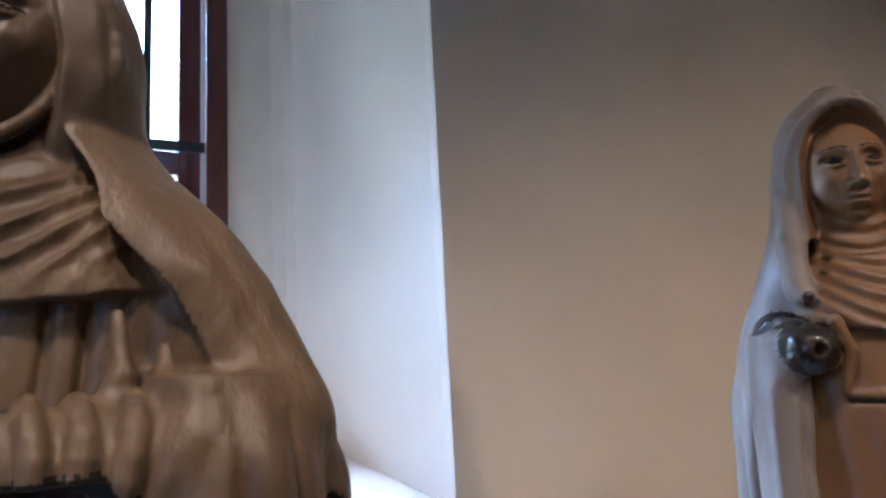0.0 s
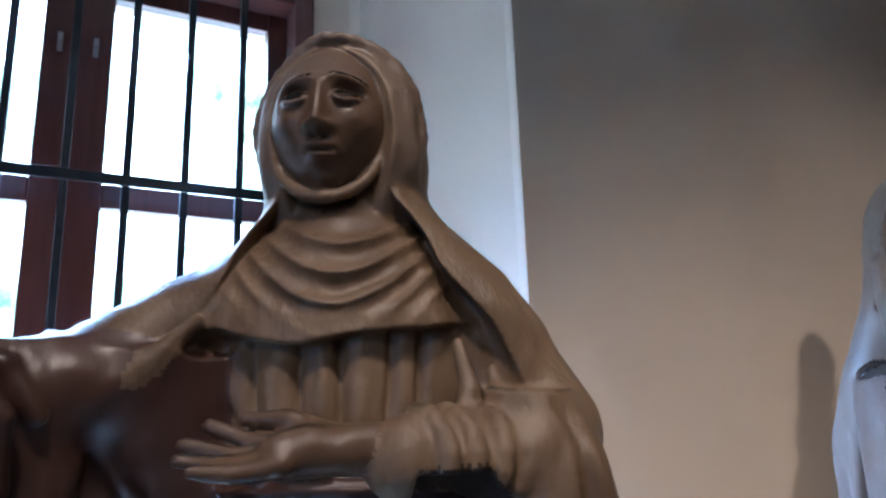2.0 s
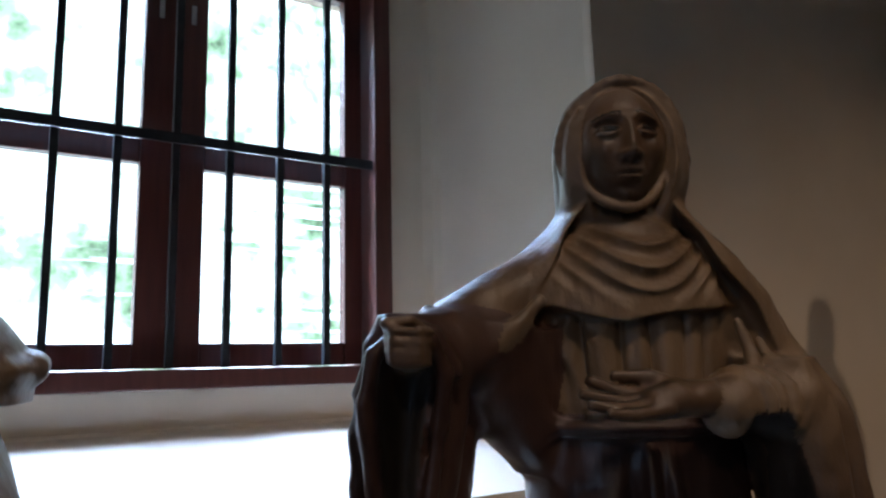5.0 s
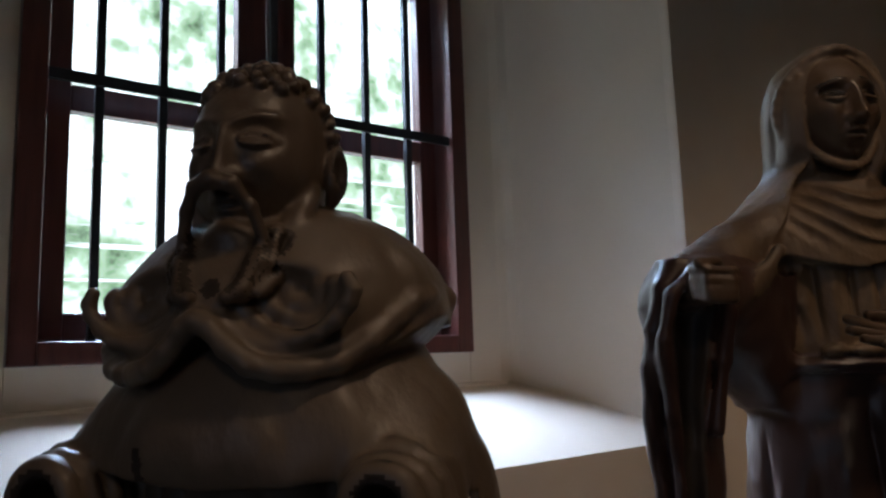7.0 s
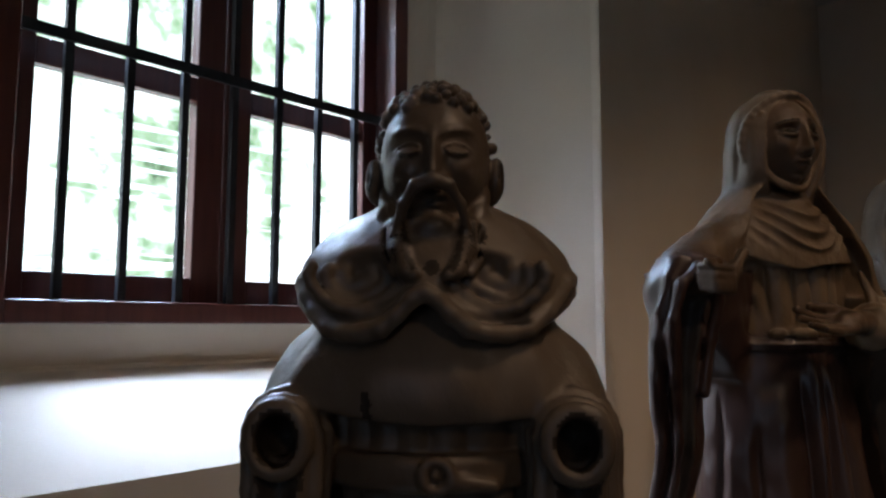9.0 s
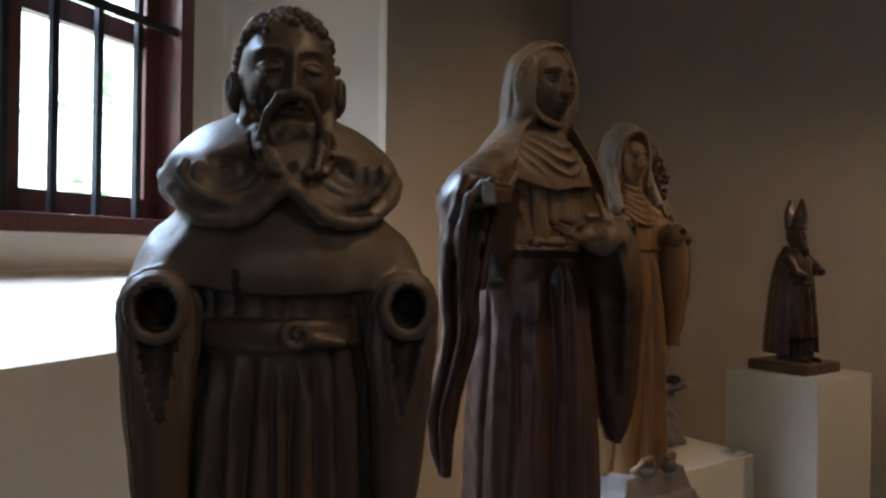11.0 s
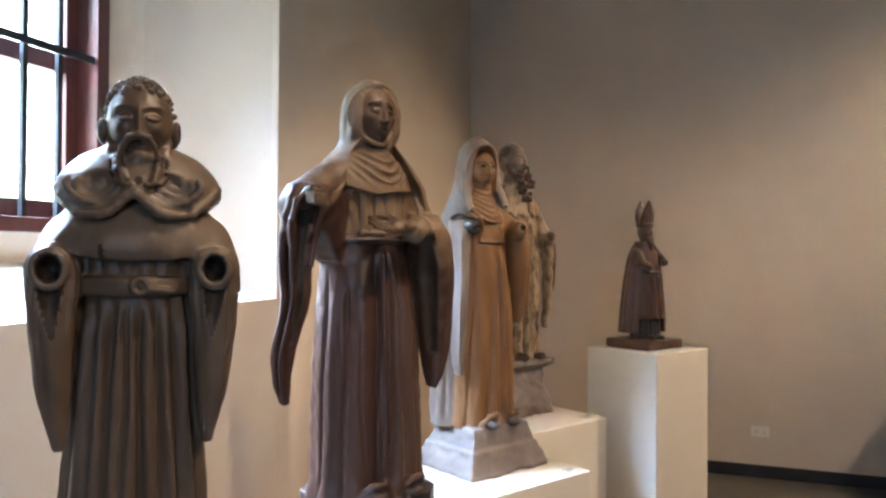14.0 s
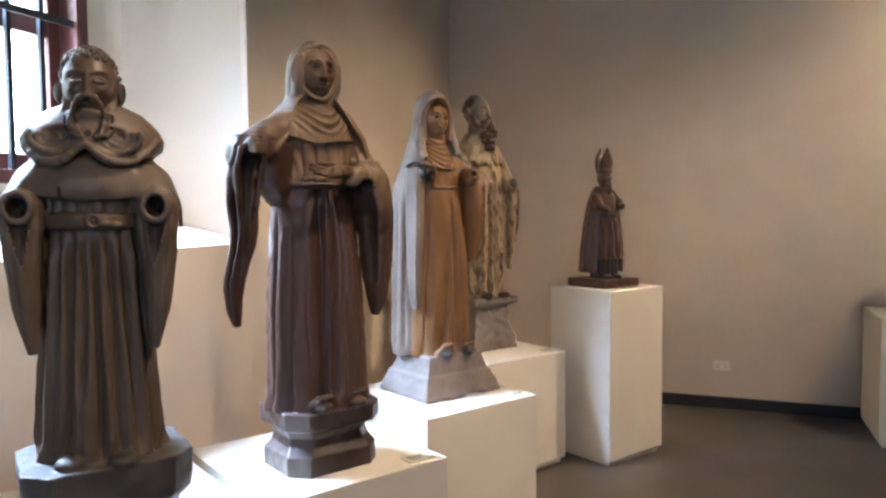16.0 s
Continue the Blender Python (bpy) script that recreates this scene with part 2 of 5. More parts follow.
part("sill", prism(INS, -0.12, sill_height), PLASTER, north, "sloping plaster window sill")
part("apron", box(FL, FR, 2.0605, OUT, -0.12, FBOT), PLASTER, north)
part("lintel", prism(INS, HEAD, TOP + 0.15), PLASTER, north)
part("lintel", box(FL, FR, 2.0605, OUT, FTOP, TOP + 0.15), PLASTER, north)
part("apron", box(BL + 0.07, BR - 0.07, 2.03, 2.0595, 1.40, 1.482), PLASTER, north)

for nm, b in (("baseboard", box(EAST - 0.014, EAST - 0.001, SOUTH, NORTH - 0.015, 0, 0.087, 0.003)), ("baseboard", box(WEST, EAST - 0.016, NORTH - 0.014, NORTH - 0.001, 0, 0.087, 0.003))):
    tagged(mesh_object(nm, b, BASEBOARD), "black painted skirting board along the wall", "baseboard", kind="structure")

# ---- window ----
window = bpy.data.objects.new("window_1", None)
scene.collection.objects.link(window)
tagged(window, "dark red wooden casement window with black iron bars", "window", kind="structure")
FY = 2.035
part("window_frame", box(FL, FL + 0.06, FY, 2.20, FBOT, FTOP, 0.004), FRAME, window)
part("window_frame", box(FR - 0.06, FR, FY, 2.20, FBOT, FTOP, 0.004), FRAME, window)
part("window_frame", box(FL + 0.06, FR - 0.06, FY + 0.002, 2.198, FBOT, FBOT + 0.055, 0.004), FRAME, window)
part("window_frame", box(FL + 0.06, FR - 0.06, FY + 0.002, 2.198, FTOP - 0.055, FTOP, 0.004), FRAME, window)
MID = (FL + FR) / 2 - 0.012


def casement(x0, x1):
    z0, z1, y0, y1, w = FBOT + 0.057, FTOP - 0.057, 2.13, 2.175, 0.062
    wl, wr = (w, w + 0.026) if x0 < MID - 0.3 else (w + 0.026, w)
    s = part("casement", box(x0, x0 + wl, y0, y1, z0, z1, 0.004), FRAME, window)
    part("stile", box(x1 - wr, x1, y0, y1, z0, z1, 0.004), FRAME, s)
    part("rail", box(x0 + wl, x1 - wr, y0 + 0.002, y1 - 0.002, z0, z0 + 0.07, 0.004), FRAME, s)
    part("rail", box(x0 + wl, x1 - wr, y0 + 0.002, y1 - 0.002, z1 - 0.06, z1, 0.004), FRAME, s)
    part("rail", box(x0 + wl, x1 - wr, y0 + 0.002, y1 - 0.002, 2.215, 2.285, 0.004), FRAME, s)
    for a, b in ((z0 + 0.07, 2.215), (2.285, z1 - 0.06)):
        g = part("pane", box(x0 + wl, x1 - wr, 2.150, 2.154, a, b), GLASS, s, "clear dusty window glass")
        g.visible_shadow = False
    xl = x1 - wr / 2 if x0 < MID - 0.3 else x0 + wl / 2
    latch = part("latch", box(xl - 0.007, xl + 0.007, y0 - 0.006, y0, 2.66, 2.72, 0.002), STEEL, s, "small steel window latch")
    part("knob", box(xl - 0.003, xl + 0.003, y0 - 0.020, y0 - 0.005, 2.685, 2.695, 0.001), STEEL, latch)


casement(FL + 0.062, MID - 0.002)
casement(MID + 0.002, FR - 0.062)
grille = tagged(new("window_grille"), "black iron security bars in front of the window", "window bars")
for k in range(-3, 4):
    x = -1.073 + 0.153 * k
    part("bar", box(x - 0.0105, x + 0.0105, 2.062, 2.083, FBOT + 0.056, FTOP - 0.056, 0.002), IRON, grille)
part("crossbar", box(FL + 0.061, FR - 0.061, 2.050, 2.0615, 2.262, 2.292, 0.002), IRON, grille)

# garden beyond the window
b = bmesh.new()
bmesh.ops.create_grid(b, x_segments=1, y_segments=1, size=1, matrix=pose(0, 11.0, 3.0, 90) @ Matrix.Diagonal((16, 9, 1, 1)))
tagged(mesh_object("backdrop", b, GARDEN), "pale sunlit garden foliage beyond the window", "backdrop", kind="structure")

# ---- plinths ----
YAW = -31.0


def plinth(x, y, u0, u1, v0, v1, z, label):
    e = new("plinth")
    e.matrix_world = pose(x, y, 0, 0, 0, YAW)
    part("plinth_box", box(u0, u1, v0, v1, 0.03, z, 0.004), WHITE, e)
    part("toe_kick", box(u0 + 0.02, u1 - 0.02, v0 + 0.02, v1 - 0.02, 0, 0.03), WHITE, e)
    return tagged(e, label, "plinth", "white plinths under the statues")


NUN, MONK, SISTER, ELDER, BISHOP = (-0.755, 0.735), (-1.615, 0.76), (0.255, 0.675), (1.18, 0.735), (1.53, 0.07)
plinth(*NUN, -0.30, 0.36, -0.315, 0.335, 0.62, "low white painted plinth with a caption card")
plinth(*MONK, -0.46, 0.405, -0.37, 0.69, 0.63, "broad low white painted plinth under the monk statue")
plinth(*SISTER, -0.32, 0.307, -0.38, 0.28, 0.62, "low white painted plinth under the veiled statue")
plinth(*ELDER, -0.33, 0.30, -0.40, 0.28, 0.65, "low white painted plinth beside the tall one")
plinth(*BISHOP, -0.23, 0.26, -0.24, 0.215, 1.0, "tall narrow white painted plinth")
p6 = new("plinth")
p6.matrix_world = pose(2.40, -1.80, 0, 0, 0, 0)
part("plinth_box", box(-0.30, 0.30, -0.30, 0.30, 0.03, 0.79, 0.004), WHITE, p6)
part("toe_kick", box(-0.28, 0.28, -0.28, 0.28, 0, 0.03), WHITE, p6)
tagged(p6, "white painted plinth against the beige wall", "plinth", "white plinths under the statues")

# ---- socket ----
so = new("wall_socket")
so.matrix_world = pose(EAST, -0.61, 0.315, 0, 0, 0)
part("cover_plate", box(-0.007, 0, -0.058, 0.058, -0.036, 0.036, 0.003), PLASTIC, so)
for y in (-0.026, 0.026):
    fc = part("outlet", box(-0.0095, -0.0065, y - 0.018, y + 0.018, -0.015, 0.015, 0.001), PLASTIC, so)
    for dz in (-0.006, 0.006):
        part("slot", box(-0.0102, -0.009, y - 0.006, y + 0.006, dz - 0.0012, dz + 0.0012), DARK, fc)
tagged(so, "ivory plastic double wall socket low on the wall", "wall socket")

# ---- carving: solids blended on a grid and skinned as one mesh ----


class Carving:
    def __init__(self, x0, x1, y0, y1, z0, z1, h, fine=None):
        """A grid of step h; fine (three bands and a step) closes the grid up round a head."""
        self.frame = None
        self.ax = []
        for n, (a, b) in enumerate(((x0, x1), (y0, y1), (z0, z1))):
            if fine:
                p, q, g = *fine[n], fine[3]
                row = [np.arange(a, p, h), np.arange(p, q, g), np.arange(q, b, h)]
                self.ax.append(np.concatenate(row).astype(np.float32))
            else:
                self.ax.append(np.arange(a, b, h, dtype=np.float32))
        self.d = np.full([len(a) for a in self.ax], 1.0, np.float32)
        self.m = np.zeros(self.d.shape, np.int8)

    def turn(self, pivot=None, rx=0, ry=0, rz=0):
        """Solids that follow are turned about the pivot; with no pivot they stand straight again."""
        self.frame = None if pivot is None else (np.array(pivot, float), np.array(pose(0, 0, 0, rx, ry, rz).to_3x3()))

    def local(self, X, Y, Z):
        if self.frame is None:
            return X, Y, Z
        p, m = self.frame
        x, y, z = X - p[0], Y - p[1], Z - p[2]
        return tuple((m[0, i] * x + m[1, i] * y + m[2, i] * z + p[i]).astype(np.float32) for i in range(3))

    def block(self, lo, hi, pad):
        if self.frame is not None:
            p, m = self.frame
            ends = np.array([[c[i] for i, c in zip(k, zip(lo, hi))] for k in itertools.product((0, 1), repeat=3)])
            ends = (ends - p) @ m.T + p
            lo, hi = ends.min(0), ends.max(0)
        s = []
        for a, p, q in zip(self.ax, lo, hi):
            s.append(slice(max(0, int(np.searchsorted(a, p - pad))), max(0, int(np.searchsorted(a, q + pad)))))
        X, Y, Z = (a[c] for a, c in zip(self.ax, s))
        return tuple(s), X[:, None, None], Y[None, :, None], Z[None, None, :]

    def add(self, fn, lo, hi, k=0.012, mat=0):
        s, X, Y, Z = self.block(lo, hi, k + 0.02)
        if 0 in self.d[s].shape:
            return
        a, b = self.d[s], fn(*self.local(X, Y, Z))
        self.m[s] = np.where(b < a, mat, self.m[s])
        hh = np.clip(0.5 + 0.5 * (a - b) / k, 0, 1)
        self.d[s] = a + (b - a) * hh - k * hh * (1 - hh)

    def cut(self, fn, lo, hi, k=0.008, mat=None):
        s, X, Y, Z = self.block(lo, hi, k + 0.02)
        if 0 in self.d[s].shape:
            return
        a, b = self.d[s], -fn(*self.local(X, Y, Z))
        # recolours the cut surface; a darker mat stands in for shade there
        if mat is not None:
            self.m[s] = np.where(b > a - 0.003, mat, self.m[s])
        hh = np.clip(0.5 - 0.5 * (a - b) / k, 0, 1)
        self.d[s] = a + (b - a) * hh + k * hh * (1 - hh)

    def paint(self, fn, lo, hi, mat):
        """Another material wherever fn is negative."""
        s, X, Y, Z = self.block(lo, hi, 0.0)
        self.m[s] = np.where(fn(*self.local(X, Y, Z)) < 0, mat, self.m[s])

    # solids
    def ball(self, c, r, k=0.012, mat=0, cut=False):
        def fn(X, Y, Z):
            return (np.sqrt(((X - c[0]) / r[0]) ** 2 + ((Y - c[1]) / r[1]) ** 2 + ((Z - c[2]) / r[2]) ** 2) - 1) * min(r)
        lo, hi = [a - b for a, b in zip(c, r)], [a + b for a, b in zip(c, r)]
        (self.cut if cut else self.add)(fn, lo, hi, k, mat)

    def limb(self, a, b, ra, rb, k=0.012, mat=0, cut=False):
        a, b = np.array(a, float), np.array(b, float)
        ab = b - a
        n = float(ab @ ab)

        def fn(X, Y, Z):
            t = np.clip(((X - a[0]) * ab[0] + (Y - a[1]) * ab[1] + (Z - a[2]) * ab[2]) / n, 0, 1)
            return np.sqrt((X - a[0] - t * ab[0]) ** 2 + (Y - a[1] - t * ab[1]) ** 2 + (Z - a[2] - t * ab[2]) ** 2) - (ra + (rb - ra) * t)
        r = max(ra, rb)
        (self.cut if cut else self.add)(fn, np.minimum(a, b) - r, np.maximum(a, b) + r, k, mat)

    def rope(self, pts, ra, rb, k=0.006, mat=0, cut=False):
        """A rounded band along a line of points, tapering from ra to rb."""
        n = len(pts) - 1
        for i in range(n):
            self.limb(pts[i], pts[i + 1], ra + (rb - ra) * i / n, ra + (rb - ra) * (i + 1) / n, k, mat, cut)

    def loft(self, keys, folds=None, k=0.012, mat=0, cut=False, clip=None, square=2.0):
        """Stack of ellipses (z, x, y, rx, ry); folds(theta, z, x, y) is added to the radius; clip(x, y, z) trims where positive."""
        K = np.array(keys, float)
        K = K[np.argsort(K[:, 0])]
        pad = 0.03

        def smooth(z, col):
            zz = np.linspace(K[0, 0], K[-1, 0], 60)
            v = np.interp(zz, K[:, 0], K[:, col])
            v2 = np.convolve(np.pad(v, 3, mode="edge"), np.ones(7) / 7, "valid")
            return np.interp(z, zz, v2)

        def fn(X, Y, Z):
            cx, cy, rx, ry = (smooth(Z, i) for i in (1, 2, 3, 4))
            dx, dy = X - cx, Y - cy
            r = np.minimum(rx, ry)
            q = (np.abs(dx / rx) ** square + np.abs(dy / ry) ** square) ** (1 / square)
            d = (q - 1) * r
            if folds:
                d = d - folds(np.arctan2(dy / ry, dx / rx), Z, dx, dy)
            d = np.maximum(d, np.maximum(K[0, 0] - Z, Z - K[-1, 0]))
            if clip:
                d = np.maximum(d, clip(X, Y, Z))
            return d.astype(np.float32)
        lo = (np.min(K[:, 1] - K[:, 3]) - pad, np.min(K[:, 2] - K[:, 4]) - pad, K[0, 0])
        hi = (np.max(K[:, 1] + K[:, 3]) + pad, np.max(K[:, 2] + K[:, 4]) + pad, K[-1, 0])
        (self.cut if cut else self.add)(fn, lo, hi, k, mat)

    def slab(self, keys, chamfer=0.0, k=0.004, mat=0, rough=0.0, turn=0.0, at=(0.0, 0.0)):
        """Moulded block: keys (z, half width, half depth), with cut corners."""
        K = np.array(keys, float)
        top, bot = K[-1, 0], K[0, 0]

        ca, sa = math.cos(radians(turn)), math.sin(radians(turn))

        def fn(X, Y, Z):
            X, Y = (X - at[0]) * ca + (Y - at[1]) * sa, (Y - at[1]) * ca - (X - at[0]) * sa
            w, d = np.interp(Z, K[:, 0], K[:, 1]), np.interp(Z, K[:, 0], K[:, 2])
            e = np.maximum(np.abs(X) - w, np.abs(Y) - d)
            if chamfer:
                e = np.maximum(e, (np.abs(X) + np.abs(Y) - w - d + chamfer) * 0.7071)
            if rough:
                e = e + rough * (np.sin(X * 61 + 3 * np.sin(Z * 40)) * np.sin(Y * 53 + 1) + np.sin(Z * 90 + X * 30) * 0.6)
            return np.maximum(e, np.maximum(bot - Z, Z - top)).astype(np.float32)
        m = max(K[:, 1].max(), K[:, 2].max()) * (1.25 if turn else 1)
        self.add(fn, (at[0] - m, at[1] - m, bot), (at[0] + m, at[1] + m, top), k, mat)

    def chisel(self, amp=0.0012, f=38.0):
        """Uneven tool marks over the whole surface."""
        X, Y, Z = self.ax[0][:, None, None], self.ax[1][None, :, None], self.ax[2][None, None, :]
        n = np.sin(X * f + 2.1 * np.sin(Z * f * 0.7)) * np.sin(Y * f * 1.1 + 1.7 * np.sin(X * f * 0.6)) + 0.6 * np.sin(Z * f * 1.9 + 2 * np.sin(X * f)) * np.sin(Y * f * 2.3 + X * f * 1.3)
        self.d += (amp * n).astype(np.float32)

    def skin(self, name, mats, place, label, category, group="", yaw=0.0, stretch=(1, 1, 1)):
        d = self.d
        d[0], d[-1], d[:, 0], d[:, -1], d[:, :, 0], d[:, :, -1] = 1, 1, 1, 1, 1, 1
        s = d < 0
        n = [a - 1 for a in d.shape]
        offs = [(i, j, l) for i in (0, 1) for j in (0, 1) for l in (0, 1)]
        cnt = np.zeros(n, np.int8)
        for i, j, l in offs:
            cnt += s[i:n[0] + i, j:n[1] + j, l:n[2] + l]
        act = np.argwhere((cnt > 0) & (cnt < 8))
        idx = np.full(n, -1, np.int32)
        idx[tuple(act.T)] = np.arange(len(act))
        val = {o: d[act[:, 0] + o[0], act[:, 1] + o[1], act[:, 2] + o[2]] for o in offs}
        acc, num = np.zeros((len(act), 3), np.float32), np.zeros((len(act), 1), np.float32)
        for o in offs:
            for ax in range(3):
                if o[ax] == 0:
                    p = list(o)
                    p[ax] = 1
                    a, b = val[o], val[tuple(p)]
                    x = (a < 0) != (b < 0)
                    t = np.where(x, a / np.where(x, a - b, 1), 0)
                    pt = np.tile(np.array(o, np.float32), (len(act), 1))
                    pt[:, ax] = t
                    acc += pt * x[:, None]
                    num += x[:, None]
        at = act + acc / np.maximum(num, 1)
        verts = np.stack([np.interp(at[:, i], np.arange(len(self.ax[i])), self.ax[i]) for i in range(3)], 1)
        quads = []
        for ax in range(3):
            u, v = (ax + 1) % 3, (ax + 2) % 3
            a = s[:-1] if ax == 0 else s[:, :-1] if ax == 1 else s[:, :, :-1]
            b = s[1:] if ax == 0 else s[:, 1:] if ax == 1 else s[:, :, 1:]
            e = np.argwhere(a != b)
            e = e[(e[:, u] > 0) & (e[:, v] > 0) & (e[:, u] < n[u]) & (e[:, v] < n[v])]
            inside = s[tuple(e.T)]
            ring = []
            for du, dv in ((1, 1), (0, 1), (0, 0), (1, 0)):
                c = e.copy()
                c[:, u] -= du
                c[:, v] -= dv
                ring.append(idx[tuple(c.T)])
            q = np.stack(ring, 1)
            q[~inside] = q[~inside][:, ::-1]
            quads.append(q)
        quads = np.concatenate(quads)
        # relax the skin a little
        e = np.concatenate([quads[:, [0, 1]], quads[:, [1, 2]], quads[:, [2, 3]], quads[:, [3, 0]]])
        for step in (0.42, 0.2):
            tot, w = np.zeros_like(verts), np.zeros(len(verts))
            for c in range(3):
                tot[:, c] = np.bincount(e[:, 0], verts[e[:, 1], c], len(verts)) + np.bincount(e[:, 1], verts[e[:, 0], c], len(verts))
            w = np.bincount(e[:, 0], minlength=len(verts)) + np.bincount(e[:, 1], minlength=len(verts))
            verts = verts + step * (tot / np.maximum(w, 1)[:, None] - verts)
        verts = verts * np.array(stretch)
        me = bpy.data.meshes.new(name)
        me.vertices.add(len(verts))
        me.vertices.foreach_set("co", verts.ravel())
        me.loops.add(quads.size)
        me.loops.foreach_set("vertex_index", quads.ravel().astype(np.int32))
        me.polygons.add(len(quads))
        me.polygons.foreach_set("loop_start", np.arange(0, quads.size, 4, dtype=np.int32))
        me.polygons.foreach_set("loop_total", np.full(len(quads), 4, np.int32))
        for m in mats:
            me.materials.append(m)
        a0 = act[quads[:, 0]]
        me.polygons.foreach_set("material_index", self.m[tuple(a0.T)].astype(np.int32))
        me.polygons.foreach_set("use_smooth", np.ones(len(quads), bool))
        me.update()
        me.validate()
        ob = new(name, me)
        ob.matrix_world = pose(*place, 0, 0, yaw)
        return tagged(ob, label, category, group)


def pleats(n, amp, z0, z1, amp_top=None, twist=0.0, seed=0.0):
    """Carved folds that run down a robe: rounded ridges with narrow grooves, deeper towards the hem."""
    top = amp if amp_top is None else amp_top

    def f(T, Z, X, Y):
        w = np.clip((Z - z0) / (z1 - z0), 0, 1)
        a = amp + (top - amp) * w
        P = T * n / 2 + seed + twist * w + 0.9 * np.sin(3 * T + seed) + 0.35 * np.sin(Z * 9 + 5 * T)
        return a * (1.5 * np.abs(np.sin(P)) - 1 + 0.5 * np.sin(2.3 * T + seed * 2 + 3 * w))
    return f


def drapes(amp, step, bow, z0):
    """Swags that hang across a chest: curved ridges over one another."""
    def f(T, Z, X, Y):
        front = np.clip(-Y / 0.05, 0, 1) * np.clip((z0 + 0.125 - Z) / 0.03, 0.15, 1)
        ph = (Z - z0 + 0.0 * X - bow * X * X) / step + 0.35 * np.sin(X * 23 + 1)
        return amp * front * np.sin(2 * math.pi * ph) * np.clip(1.2 - np.abs(X) / 0.16, 0, 1)
    return f


def ridges(rows, base=None):
    """Separate carved folds: rows of (degrees from the front, half width in degrees, height, z0, z1, drift in degrees); negative heights are grooves."""
    def f(T, Z, X, Y):
        out = base(T, Z, X, Y) if base else 0.0
        for a, w, h, z0, z1, drift in rows:
            u = np.clip((Z - z0) / (z1 - z0), 0, 1)
            c = radians(a - 90) + radians(drift) * u + 0.02 * np.sin(Z * 17 + a)
            dt = np.arctan2(np.sin(T - c), np.cos(T - c))
            ends = np.clip((Z - z0) / 0.05, 0, 1) * np.clip((z1 - Z) / 0.06, 0, 1)
            out = out + h * ends * np.exp(-(dt / radians(w)) ** 2)
        return out
    return f


def bell(u, v, u0, v0, su, sv):
    return np.exp(-((u - u0) / su) ** 2 - ((v - v0) / sv) ** 2)


def face(S, c, s, mat=0, width=0.066, frown=0.0, lips=1.0, sad=0.0, brow=1.0, lids=1.0, eyes=None, lines=0.0):
    """A carved face whose eye line is at c; s is 1 for a head 0.2 m high. The features are relief on an egg that looks to -y."""
    x, y, z = c

    def fn(X, Y, Z):
        u, v, w = (X - x) / s, (Z - z) / s, (Y - y) / s
        a = np.abs(u)
        jaw = 1 - 0.18 * np.clip((-v - 0.03) / 0.07, 0, 1) ** 1.5
        egg = (np.sqrt((u / (width * jaw)) ** 2 + ((w - 0.012) / 0.080) ** 2 + ((v + 0.010) / 0.097) ** 2) - 1) * 0.066
        h = np.interp(v, [-0.049, -0.044, -0.036, -0.02, 0.012, 0.034], [0, 0.011, 0.0180, 0.0120, 0.006, 0.0]) * np.exp(-(u / np.interp(v, [-0.04, 0.012, 0.03], [0.0095, 0.0062, 0.012])) ** 2)
        h = h + 0.008 * bell(a, v, 0.0125, -0.038, 0.006, 0.006) - 0.007 * bell(a, v, 0.0065, -0.0475, 0.004, 0.003)
        h = h - 0.0088 * bell(a, v, 0.029, 0.005, 0.016, 0.0115)
        ball = np.sqrt(np.clip(1 - ((a - 0.0295) / 0.0160) ** 2 - ((v + 0.001) / 0.0098) ** 2, 0, 1))
        h = h + 0.0088 * ball
        out = np.clip((a - 0.011) / 0.006, 0, 1) * np.clip((0.050 - a) / 0.006, 0, 1)
        up, lo = 0.0078 - 26 * (a - 0.030) ** 2, -0.0082 + 22 * (a - 0.030) ** 2
        h = h + lids * out * (0.0042 * np.exp(-((v - up) / 0.0026) ** 2) + 0.0026 * np.exp(-((v - lo) / 0.0024) ** 2) - 0.003 * np.exp(-((v - up - 0.0062) / 0.0026) ** 2))
        h = h - 0.0022 * np.exp(-((v - up + 0.0042) / 0.0016) ** 2) * out
        arc = 0.024 - 9 * (a - 0.031) ** 2 + sad * (0.03 - a) + frown * (a - 0.025)
        edge = np.clip((a - 0.004) / 0.008, 0, 1) * np.clip((0.058 - a) / 0.012, 0, 1)
        h = h + brow * 0.0042 * edge * np.exp(-((v - arc) / 0.0055) ** 2)
        h = h + 0.0060 * bell(a, v, 0.040, -0.026, 0.017, 0.018) - 0.0012 * np.exp(-((a - 0.017 - 0.35 * (-0.036 - v)) / 0.0035) ** 2) * np.clip((v + 0.066) / 0.01, 0, 1) * np.clip((-0.036 - v) / 0.008, 0, 1)
        h = h + 0.0060 * bell(u, v, 0, -0.062, 0.026, 0.020)
        bow = -0.0635 + 5.0 * u * u * 0.6
        lip = np.clip(1 - (a / 0.0195) ** 2, 0, 1)
        h = h + lips * lip * (0.0042 * np.exp(-((v - bow - 0.0058) / 0.0042) ** 2) + 0.0060 * np.exp(-((v - bow + 0.0066) / 0.0048) ** 2) - 0.0060 * np.exp(-((v - bow) / 0.0019) ** 2))
        h = h - 0.0022 * bell(u, v, 0, -0.0525, 0.0035, 0.006) - 0.0030 * bell(u, v, 0, -0.0795, 0.017, 0.0055) + 0.0070 * bell(u, v, 0, -0.0935, 0.018, 0.0115)
        front = np.clip((0.005 - w) / 0.03, 0, 1)
        return ((egg - h * front) * s).astype(np.float32)
